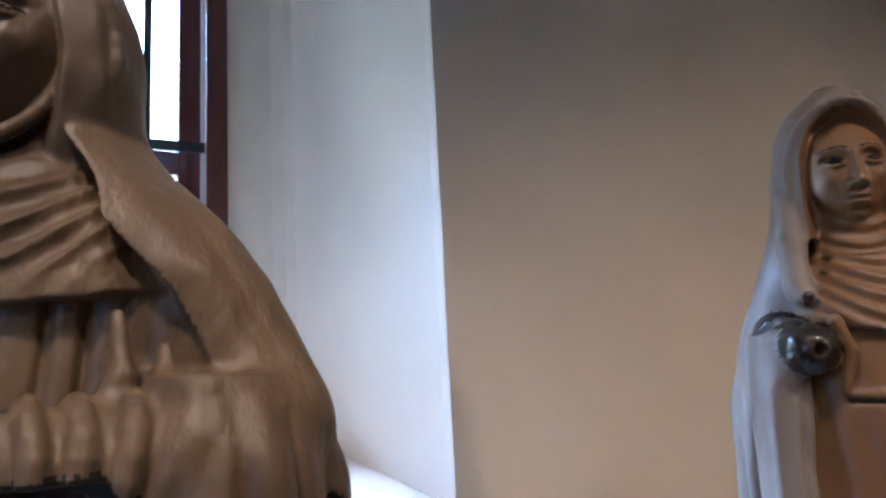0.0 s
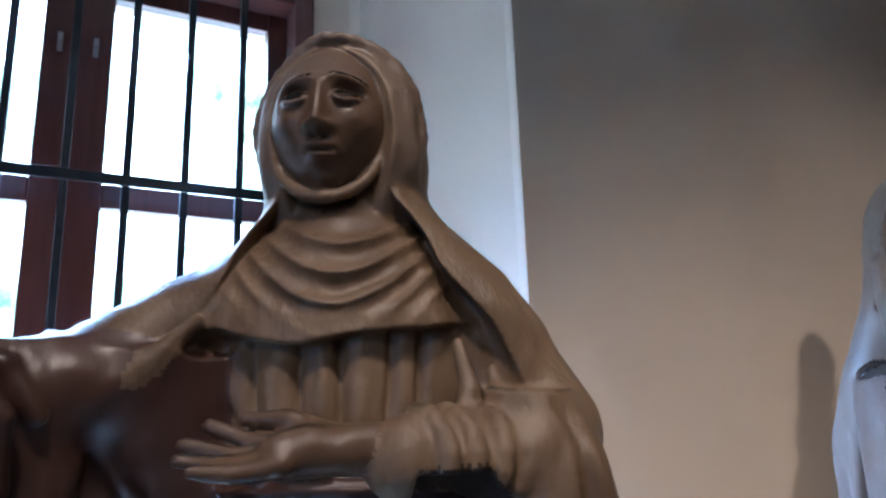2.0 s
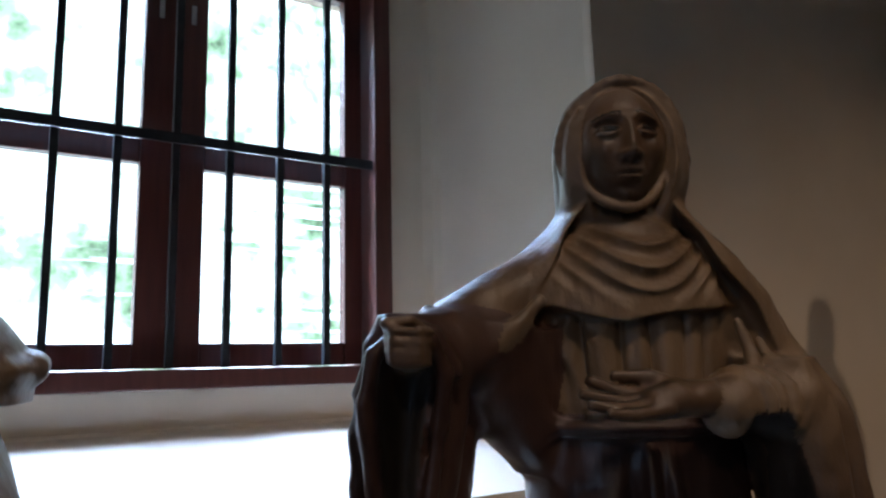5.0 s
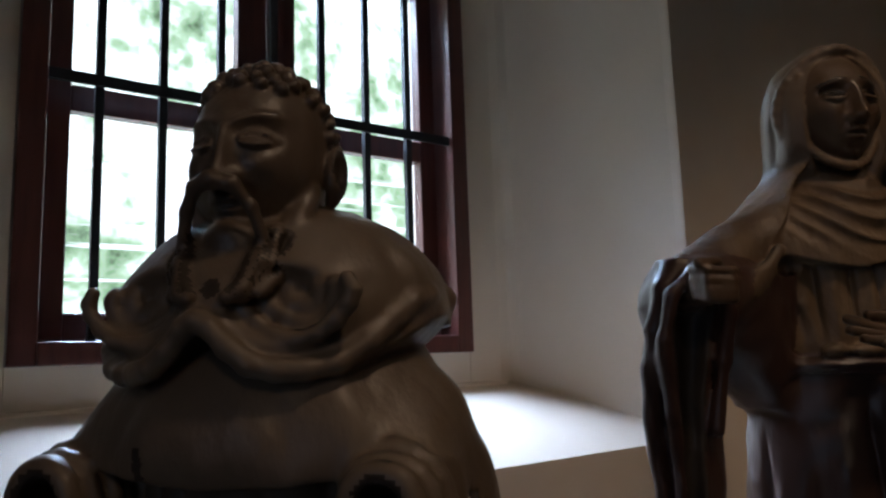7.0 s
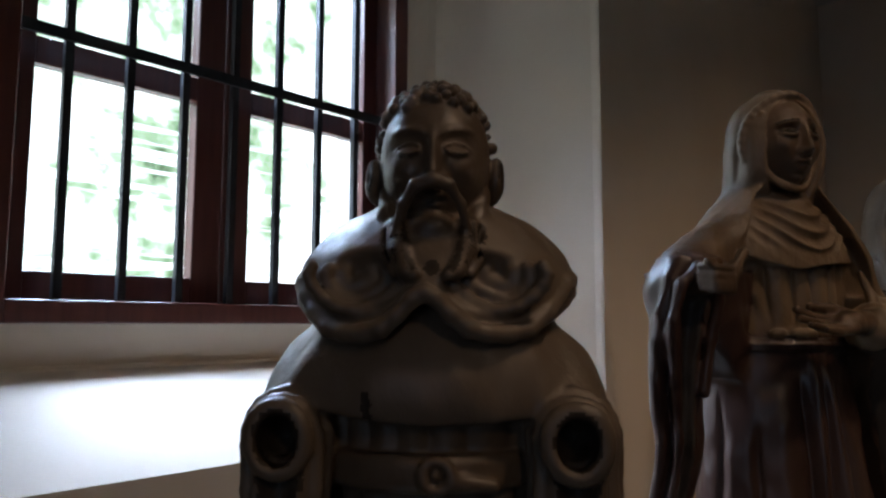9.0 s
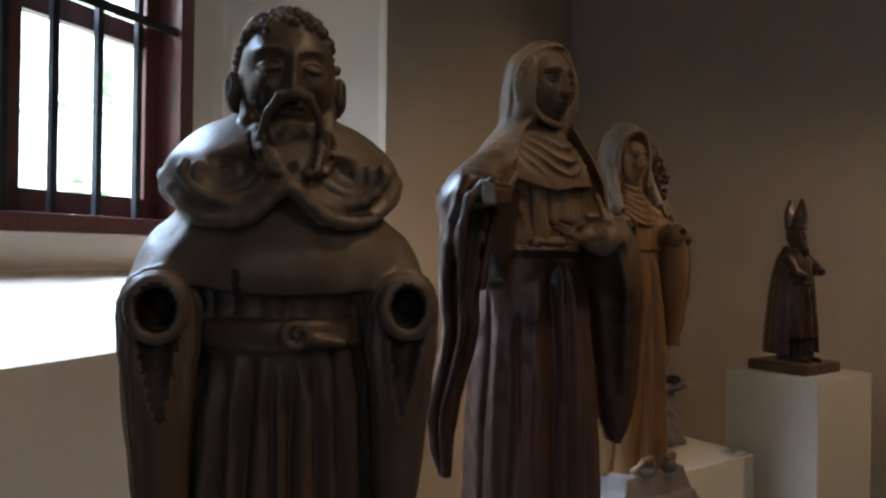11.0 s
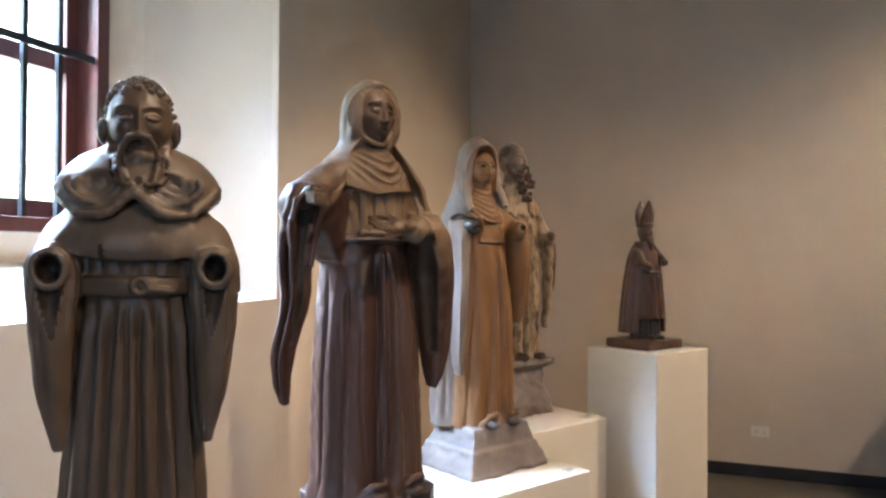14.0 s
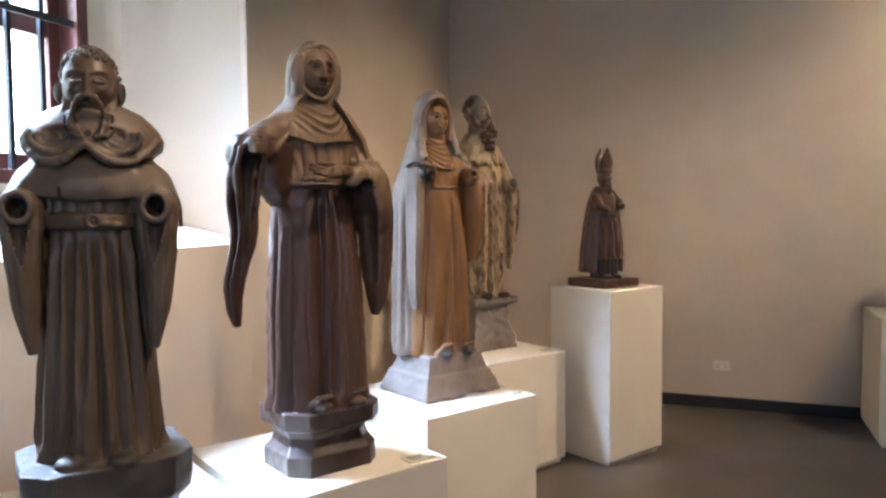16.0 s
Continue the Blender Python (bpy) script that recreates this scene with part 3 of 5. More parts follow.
    S.add(fn, (x - 0.08 * s, y - 0.115 * s, z - 0.125 * s), (x + 0.08 * s, y + 0.1 * s, z + 0.1 * s), 0.004, mat)
    if eyes is not None:
        # painted eyes, darkened also for the shade of the lids, and thin painted brows where lines says how thick
        def dark(X, Y, Z):
            u, v, w = (X - x) / s, (Z - z) / s, (Y - y) / s
            a = np.abs(u)
            eye = ((a - 0.0295) / 0.0105) ** 2 + ((v + 0.0005) / 0.0062) ** 2 - 1
            lid = np.maximum(np.abs(v - 0.0062 + 26 * (a - 0.030) ** 2) - 0.0016, np.abs(a - 0.030) - 0.0165) * 100
            arc = 0.025 - 9 * (a - 0.031) ** 2 + sad * (0.03 - a)
            line = np.maximum(np.abs(v - arc) - lines, np.abs(a - 0.031) - 0.021) * 100
            return np.where(w < -0.02, np.minimum(np.minimum(eye, lid), line if lines else eye), 1.0)
        S.paint(dark, (x - 0.06 * s, y - 0.11 * s, z - 0.02 * s), (x + 0.06 * s, y - 0.02 * s, z + 0.04 * s), eyes)


def wood(name, a, b, stain, rough=0.42, cover=(0.5, 0.68), coat=0.15, sc=7, ss=3.0, bump=0.14, lower=None):
    return material(name, (a, b), rough, sc, 7, bump * 3.0, 42, stretch=(1, 1, 0.5), stain=stain, stain_scale=ss, cover=cover, coat=coat, rough_var=0.12, lower=lower, depth=0.008)


LOW = ((0.052, 0.027, 0.019), (0.100, 0.054, 0.035), 0.76, 0.98)
NUNWOOD = wood("tan_to_red_brown_wood", (0.150, 0.098, 0.053), (0.240, 0.166, 0.098), (0.090, 0.056, 0.033), 0.46, coat=0.06, bump=0.26, ss=6, lower=LOW)
SKIRT = material("dark_red_brown_streaked_wood", ((0.036, 0.017, 0.013), (0.094, 0.050, 0.036)), 0.38, 9, 8, 0.4, 45, stretch=(1, 1, 0.13), stain=(0.125, 0.086, 0.066), stain_scale=5, cover=(0.56, 0.72), coat=0.12, rough_var=0.14, depth=0.006)
# eye paint, with the shade under the upper lid put into it
EYE = material("painted_eye_with_lid_shade", ((0.012, 0.008, 0.006), (0.022, 0.015, 0.011)), 0.25, 30, 2, 0.02)
FOOT = wood("dark_brown_foot_block", (0.042, 0.026, 0.020), (0.080, 0.052, 0.040), (0.03, 0.019, 0.015), 0.45)
MONKFACE = wood("brown_carved_head", (0.105, 0.074, 0.050), (0.155, 0.112, 0.078), (0.075, 0.05, 0.034), 0.4)
FLESH = wood("dark_carved_face", (0.085, 0.050, 0.028), (0.130, 0.080, 0.045), (0.062, 0.036, 0.021), 0.40, coat=0.08)
VEIL = wood("grey_brown_carved_wood", (0.145, 0.105, 0.072), (0.215, 0.16, 0.115), (0.10, 0.068, 0.044), 0.42)
# near-black colour for cut hollows and grooves, shade put into the material
HOLE_SHADE = wood("painted_shade_wood", (0.03, 0.02, 0.014), (0.05, 0.034, 0.022), (0.025, 0.018, 0.012), 0.7)
PALEROBE = wood("weathered_brown_wood", (0.115, 0.080, 0.052), (0.175, 0.125, 0.084), (0.078, 0.052, 0.034), 0.45)
CAPE = wood("pale_brown_carved_wood", (0.140, 0.102, 0.070), (0.205, 0.155, 0.11), (0.098, 0.070, 0.047), 0.45)
HONEY = wood("honey_brown_wood", (0.150, 0.074, 0.027), (0.240, 0.128, 0.050), (0.092, 0.042, 0.017), 0.40, coat=0.15)
ASH = wood("grey_worn_wood", (0.17, 0.138, 0.115), (0.25, 0.21, 0.18), (0.13, 0.088, 0.06), 0.5, (0.46, 0.6))
STONEGREY = wood("grey_stone_base", (0.17, 0.145, 0.13), (0.24, 0.21, 0.19), (0.12, 0.09, 0.08), 0.6)
FLAKED = wood("flaking_gilded_wood", (0.27, 0.19, 0.105), (0.40, 0.30, 0.175), (0.13, 0.085, 0.05), 0.5, (0.47, 0.64), 0.1, 9, 34)
DARKWOOD = wood("dark_polished_wood", (0.060, 0.028, 0.017), (0.100, 0.050, 0.030), (0.036, 0.018, 0.012), 0.38, coat=0.15)
BLACKWOOD = wood("black_wood", (0.016, 0.014, 0.014), (0.03, 0.026, 0.026), (0.02, 0.018, 0.017), 0.45)
DUST = wood("dusty_grey_base", (0.055, 0.045, 0.038), (0.088, 0.074, 0.063), (0.038, 0.030, 0.025), 0.6)
STATUES = "carved wooden saints on plinths"


def carve_nun():
    S = Carving(-0.42, 0.31, -0.27, 0.20, -0.01, 1.43, 0.0038, ((-0.115, 0.105), (-0.14, 0.0), (1.04, 1.42), 0.0021))
    # moulded foot block with cut corners
    S.slab([(0, 0.166, 0.142), (0.062, 0.166, 0.142), (0.072, 0.158, 0.134), (0.090, 0.146, 0.120), (0.115, 0.142, 0.116), (0.140, 0.154, 0.128), (0.150, 0.172, 0.148), (0.205, 0.175, 0.151)], 0.055, mat=4, rough=0.0010, at=(0.010, -0.004))
    # skirt: broad folds, two flat bands down the middle
    folds = ridges([(-7, 4.5, 0.012, 0.2, 0.93, 3), (9, 5, 0.013, 0.2, 0.93, -2), (1, 2.5, -0.010, 0.2, 0.90, 1), (-17, 3, -0.009, 0.2, 0.90, 4), (21, 3.5, -0.011, 0.2, 0.86, -4), (-36, 8, 0.007, 0.2, 0.86, 8), (-52, 3, -0.006, 0.2, 0.8, 6),
                    (34, 6, 0.008, 0.2, 0.8, -8), (47, 3, -0.007, 0.2, 0.75, -5), (60, 7, 0.006, 0.2, 0.7, 0), (-68, 5, 0.006, 0.2, 0.8, 3), (-80, 3, -0.006, 0.2, 0.85, 4), (-29, 2, -0.004, 0.3, 0.7, -4), (90, 5, -0.006, 0.2, 0.8, 3)],
                   lambda T, Z, X, Y: 0.0022 * np.sin(11 * T + 6 * Z) * np.clip((0.85 - Z) / 0.4, 0, 1) + 0.010 * np.clip((0.26 - Z) / 0.06, 0, 1) * np.abs(np.sin(5.5 * T + 1)))
    S.loft([(0.20, 0, -0.004, 0.172, 0.138), (0.26, 0.002, -0.002, 0.170, 0.134), (0.45, 0.002, 0, 0.166, 0.130), (0.65, 0.002, 0, 0.160, 0.122), (0.82, 0, 0.004, 0.148, 0.108), (0.93, 0, 0.006, 0.132, 0.094)], folds, 0.006, 1)
    for x, a in ((-0.050, -12), (0.075, 14)):
        S.ball((x, -0.128, 0.218), (0.034, 0.042, 0.020), 0.005, 4)
        S.rope([(x - 0.045, -0.118, 0.218), (x - 0.02, -0.148, 0.250), (x + 0.02, -0.148, 0.252), (x + 0.05, -0.118, 0.222)], 0.010, 0.010, 0.008, 1)
    # bodice: upright gathers over a narrow belt
    gathers = ridges([(-46, 4, -0.008, 0.95, 1.10, 0), (-31, 2.5, -0.008, 0.95, 1.12, -2), (-22, 6, 0.005, 0.95, 1.1, 0), (-11, 2, -0.009, 0.95, 1.12, -2), (-3, 4, 0.004, 0.95, 1.1, 0), (4, 2, -0.010, 0.95, 1.12, 0), (13, 5, 0.005, 0.95, 1.1, 0), (22, 2.2, -0.008, 0.95, 1.12, 2), (37, 3, -0.009, 0.95, 1.12, 3), (-60, 6, 0.006, 0.95, 1.1, 0)])
    S.loft([(0.925, -0.004, 0.004, 0.124, 0.088), (0.955, -0.004, 0.004, 0.132, 0.094), (1.0, -0.004, 0.004, 0.140, 0.093), (1.09, -0.004, 0.006, 0.148, 0.090), (1.16, 0, 0.008, 0.12, 0.075)], gathers, 0.004, 0)
    S.loft([(0.918, -0.004, 0.004, 0.139, 0.103), (0.940, -0.004, 0.004, 0.139, 0.103)], None, 0.003, 1)
    S.loft([(0.926, -0.004, 0.004, 0.143, 0.107), (0.933, -0.004, 0.004, 0.143, 0.107)], None, 0.002, 1)
    for a in (-118, -103, -96):
        S.ball((0.135 * math.cos(radians(a)), 0.004 + 0.098 * math.sin(radians(a)), 0.948), (0.020, 0.012, 0.009), 0.004, 0)
    # veil like a helmet over the head, open in front, with a notch in its rim
    S.loft([(1.185, -0.002, 0.010, 0.086, 0.070), (1.215, -0.002, -0.004, 0.086, 0.076), (1.25, -0.002, -0.014, 0.090, 0.080), (1.29, -0.002, -0.018, 0.090, 0.082), (1.325, -0.002, -0.016, 0.085, 0.076), (1.36, -0.002, -0.014, 0.068, 0.064), (1.383, -0.002, -0.012, 0.042, 0.046), (1.396, -0.002, -0.010, 0.016, 0.020)],
           ridges([(-62, 8, 0.003, 1.18, 1.38, 6), (64, 7, 0.004, 1.18, 1.38, -6), (-80, 5, -0.003, 1.2, 1.36, 0)]), 0.006, 5)
    S.loft([(1.17, -0.006, -0.125, 0.080, 0.082), (1.21, -0.006, -0.125, 0.078, 0.082), (1.27, -0.006, -0.125, 0.081, 0.082), (1.32, -0.006, -0.125, 0.074, 0.079), (1.348, -0.008, -0.125, 0.058, 0.072), (1.367, -0.010, -0.125, 0.030, 0.060), (1.374, -0.010, -0.125, 0.012, 0.045)], None, 0.003, 0, True)
    rim = [(-0.003 + 0.086 * math.sin(radians(a)), -0.074 + 0.036 * abs(math.sin(radians(a))) ** 1.3, 1.283 + 0.094 * math.cos(radians(a))) for a in range(-105, 106, 10)]
    S.rope(rim, 0.0050, 0.0050, 0.008, 5)
    # mantle, open in front; its edges run out over both arms
    def opening(X, Y, Z):
        return np.minimum(0.060 + np.clip(1.205 - Z, 0, 1) * 0.67 + 0.004 * np.sin(Z * 60) - np.abs(X + 0.004), 0.02 - Y)
    S.loft([(0.86, 0.065, 0.03, 0.190, 0.105), (0.92, 0.058, 0.025, 0.196, 0.110), (0.98, 0.044, 0.02, 0.192, 0.113), (1.04, 0.028, 0.012, 0.186, 0.112), (1.09, 0.014, 0.004, 0.182, 0.118), (1.14, 0.004, 0.002, 0.152, 0.110), (1.175, 0.001, 0.002, 0.120, 0.098), (1.205, 0, 0.0, 0.088, 0.082), (1.24, 0, 0.0, 0.078, 0.078)],
           pleats(7, 0.0035, 0.9, 1.2, 0.0015, 0, 1.0), 0.004, 0, clip=opening)
    # bib of the wimple with swags, hanging to a slack hem
    def swags(T, Z, X, Y):
        x = X - 0.012
        ph = (Z - 1.07 - 6.0 * x * x - 0.10 * x) / 0.030 + 0.30 * np.sin(x * 26 + 1)
        w = np.clip((1.19 - Z) / 0.03, 0.1, 1) * np.clip((Z - 1.078 - 1.2 * x * x) / 0.02, 0.15, 1) * np.clip(1.25 - np.abs(x) / 0.115, 0, 1)
        tilt = 0.0035 * np.exp(-((np.abs(X) - 0.095 - 0.25 * (1.12 - Z)) / 0.010) ** 2)
        return 0.0062 * w * (1 - np.abs(np.sin(math.pi * ph)) * 1.6) + tilt
    S.loft([(1.05, -0.008, 0.0, 0.160, 0.108), (1.085, -0.008, 0.0, 0.152, 0.106), (1.125, -0.006, -0.002, 0.124, 0.098), (1.16, -0.004, -0.004, 0.092, 0.082), (1.19, -0.004, -0.004, 0.070, 0.062), (1.222, -0.006, -0.004, 0.060, 0.048)], swags, 0.003, 0,
           clip=lambda X, Y, Z: np.maximum((1.062 + 1.1 * (X + 0.01) ** 2 + 0.004 * np.sin(X * 40)) - Z, np.maximum(Y - 0.02, np.abs(X + 0.006) - 0.075 - np.clip(1.205 - Z, 0, 1) * 0.67)))
    # reaching arm: mantle over the upper arm, a wide open sleeve, and the closed fist
    S.limb((-0.08, 0.0, 1.125), (-0.232, -0.055, 1.052), 0.056, 0.045, 0.016, 0)
    S.rope([(-0.13, -0.085, 1.085), (-0.185, -0.098, 1.030), (-0.235, -0.112, 1.012), (-0.262, -0.112, 1.040), (-0.268, -0.085, 1.075)], 0.009, 0.008, 0.006, 0)
    S.limb((-0.18, -0.035, 1.040), (-0.295, -0.125, 1.015), 0.054, 0.050, 0.012, 1)
    S.turn((-0.27, -0.10, 0.8), 0, 0, -36)
    S.loft([(0.505, -0.300, -0.150, 0.011, 0.018), (0.545, -0.304, -0.145, 0.019, 0.032), (0.62, -0.310, -0.132, 0.023, 0.050), (0.70, -0.292, -0.122, 0.027, 0.068), (0.77, -0.276, -0.112, 0.031, 0.084), (0.86, -0.284, -0.102, 0.037, 0.098), (0.96, -0.276, -0.098, 0.044, 0.108), (1.03, -0.272, -0.098, 0.046, 0.100), (1.068, -0.270, -0.098, 0.030, 0.085)],
           ridges([(-75, 16, 0.008, 0.5, 1.0, 40), (-35, 9, -0.008, 0.5, 0.95, 30), (-110, 12, 0.006, 0.5, 1.0, -30), (75, 14, 0.007, 0.55, 1.05, 20), (100, 9, -0.008, 0.55, 1.05, 20)]), 0.012, 1)
    S.turn()
    S.loft([(0.872, -0.130, 0.005, 0.026, 0.05), (0.91, -0.148, -0.005, 0.046, 0.062), (0.97, -0.170, -0.02, 0.075, 0.066), (1.05, -0.19, -0.035, 0.10, 0.060)], None, 0.02, 1)
    # sleeve mouth cut out and darkened, so its shade is colour
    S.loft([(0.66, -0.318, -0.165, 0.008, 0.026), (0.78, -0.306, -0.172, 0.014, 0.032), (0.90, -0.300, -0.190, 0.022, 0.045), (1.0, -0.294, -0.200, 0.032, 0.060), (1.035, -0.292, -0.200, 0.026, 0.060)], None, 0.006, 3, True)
    S.rope([(-0.332, -0.172, 0.88), (-0.340, -0.184, 0.97), (-0.328, -0.190, 1.022), (-0.300, -0.194, 1.048), (-0.268, -0.186, 1.036), (-0.252, -0.172, 1.00), (-0.258, -0.160, 0.94), (-0.272, -0.156, 0.86)], 0.009, 0.009, 0.006, 1)
    S.rope([(-0.340, -0.150, 0.91), (-0.347, -0.160, 0.98), (-0.332, -0.165, 1.030), (-0.300, -0.168, 1.056), (-0.262, -0.158, 1.046), (-0.236, -0.145, 1.0)], 0.008, 0.008, 0.006, 1)
    S.limb((-0.29, -0.13, 1.025), (-0.290, -0.205, 1.030), 0.025, 0.022, 0.003, 2)
    S.ball((-0.290, -0.218, 1.030), (0.022, 0.020, 0.020), 0.006, 2)
    for dz, r in ((0.014, 0.0072), (0.003, 0.0075), (-0.008, 0.0072), (-0.017, 0.0062)):
        S.rope([(-0.311, -0.214, 1.033 + dz), (-0.304, -0.237, 1.031 + dz), (-0.279, -0.240, 1.029 + dz), (-0.270, -0.227, 1.029 + dz)], r, r * 0.9, 0.0015, 2)
    S.rope([(-0.274, -0.200, 1.046), (-0.290, -0.226, 1.055), (-0.314, -0.234, 1.053)], 0.0080, 0.0062, 0.003, 2)
    # bent arm: gathered forearm, hanging wide sleeve, its mouth coloured dark for shade, open hand
    S.limb((0.09, 0.01, 1.11), (0.200, -0.010, 0.975), 0.056, 0.048, 0.02, 0)
    for q in (0, 1, 2):
        S.rope([(0.115 + 0.03 * q, -0.085 + 0.012 * q, 1.055 - 0.025 * q), (0.125 + 0.028 * q, -0.098 + 0.012 * q, 1.01 - 0.012 * q), (0.118 + 0.025 * q, -0.108 + 0.010 * q, 0.985)], 0.006, 0.011, 0.008, 0)
    S.loft([(0.487, 0.190, -0.075, 0.012, 0.020), (0.53, 0.196, -0.07, 0.024, 0.036), (0.62, 0.202, -0.06, 0.038, 0.056), (0.74, 0.206, -0.05, 0.048, 0.074), (0.86, 0.200, -0.045, 0.056, 0.085), (0.96, 0.186, -0.045, 0.060, 0.082), (1.01, 0.17, -0.03, 0.05, 0.07)],
           ridges([(40, 12, 0.008, 0.5, 1.0, 15), (65, 7, -0.008, 0.5, 1.0, 10), (85, 12, 0.006, 0.5, 0.95, 0), (15, 6, -0.006, 0.6, 1.0, 20)]), 0.012, 0)
    S.limb((0.192, -0.045, 0.950), (0.075, -0.145, 0.955), 0.046, 0.037, 0.010, 0)
    axis = Vector((-0.117, -0.10, 0)).normalized()
    side = Vector((-axis.y, axis.x, 0))
    for q, lean in ((0.02, 0.5), (0.22, 0.42), (0.40, 0.3), (0.58, 0.18), (0.76, 0.08), (0.93, 0.0)):
        c = Vector((0.192 - 0.117 * q, -0.045 - 0.10 * q, 0.950 + 0.005 * q))
        r = 0.046 - 0.008 * q
        ring = [c + side * r * math.cos(radians(a)) + Vector((0, 0, r * math.sin(radians(a)))) - axis * lean * 0.05 * math.sin(radians(a)) for a in range(-30, 211, 20)]
        S.rope(ring, 0.0095, 0.0075, 0.003, 0)
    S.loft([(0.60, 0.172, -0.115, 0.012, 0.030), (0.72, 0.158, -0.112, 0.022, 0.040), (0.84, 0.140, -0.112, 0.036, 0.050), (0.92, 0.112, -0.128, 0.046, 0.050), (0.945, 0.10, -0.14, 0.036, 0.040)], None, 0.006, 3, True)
    S.limb((0.095, -0.125, 0.966), (0.030, -0.160, 0.967), 0.024, 0.019, 0.004, 2)
    # the open hand, palm up: a wedge with separate fingers
    S.rope([(0.040, -0.158, 0.966), (0.0, -0.172, 0.966), (-0.020, -0.178, 0.964)], 0.019, 0.019, 0.006, 2)
    for k, (dx, dy, dz, r) in enumerate(((-0.088, -0.150, 0.988, 0.0078), (-0.100, -0.170, 0.974, 0.0080), (-0.096, -0.190, 0.962, 0.0080), (-0.080, -0.205, 0.955, 0.0072))):
        a = Vector((-0.015, -0.160 - 0.011 * k, 0.970 - 0.004 * k))
        S.rope([a, a.lerp(Vector((dx, dy, dz)), 0.55) + Vector((0, 0, -0.005)), Vector((dx, dy, dz))], r * 1.25, r * 0.85, 0.003, 2)
    S.rope([(0.020, -0.160, 0.976), (-0.020, -0.150, 0.990), (-0.058, -0.148, 0.993)], 0.0115, 0.0075, 0.005, 2)
    # coif at both sides of the face and the band round the chin
    S.loft([(1.195, -0.006, -0.002, 0.074, 0.050), (1.23, -0.006, -0.010, 0.076, 0.048), (1.28, -0.006, -0.012, 0.078, 0.047), (1.33, -0.006, -0.012, 0.070, 0.050), (1.365, -0.006, -0.012, 0.045, 0.045)],
           ridges([(-48, 5, 0.005, 1.19, 1.36, 0), (48, 5, 0.005, 1.19, 1.36, 0), (-60, 4, -0.004, 1.19, 1.36, 0), (60, 4, -0.004, 1.19, 1.36, 0)]), 0.004, 0)
    face(S, (-0.010, -0.047, 1.298), 0.87, 2, width=0.073, sad=0.22, brow=0.8, eyes=6, lines=0.0016)
    band = [(-0.010 + 0.0620 * math.sin(radians(a)), -0.078 + 0.026 * abs(math.sin(radians(a))) ** 1.5, 1.290 - 0.087 * math.cos(radians(a))) for a in range(-125, 126, 9)]
    S.rope(band, 0.0060, 0.0060, 0.003, 0)
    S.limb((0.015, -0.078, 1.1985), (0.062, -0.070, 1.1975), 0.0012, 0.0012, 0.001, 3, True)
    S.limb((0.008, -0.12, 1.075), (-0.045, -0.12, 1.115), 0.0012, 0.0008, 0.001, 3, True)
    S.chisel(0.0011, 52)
    return S.skin("nun_statue", [NUNWOOD, SKIRT, FLESH, HOLE_SHADE, FOOT, VEIL, EYE], (NUN[0] - 0.0283, NUN[1] - 0.0471, 0.62), "carved dark wooden nun statue with outstretched open arm", "statue", STATUES, YAW)


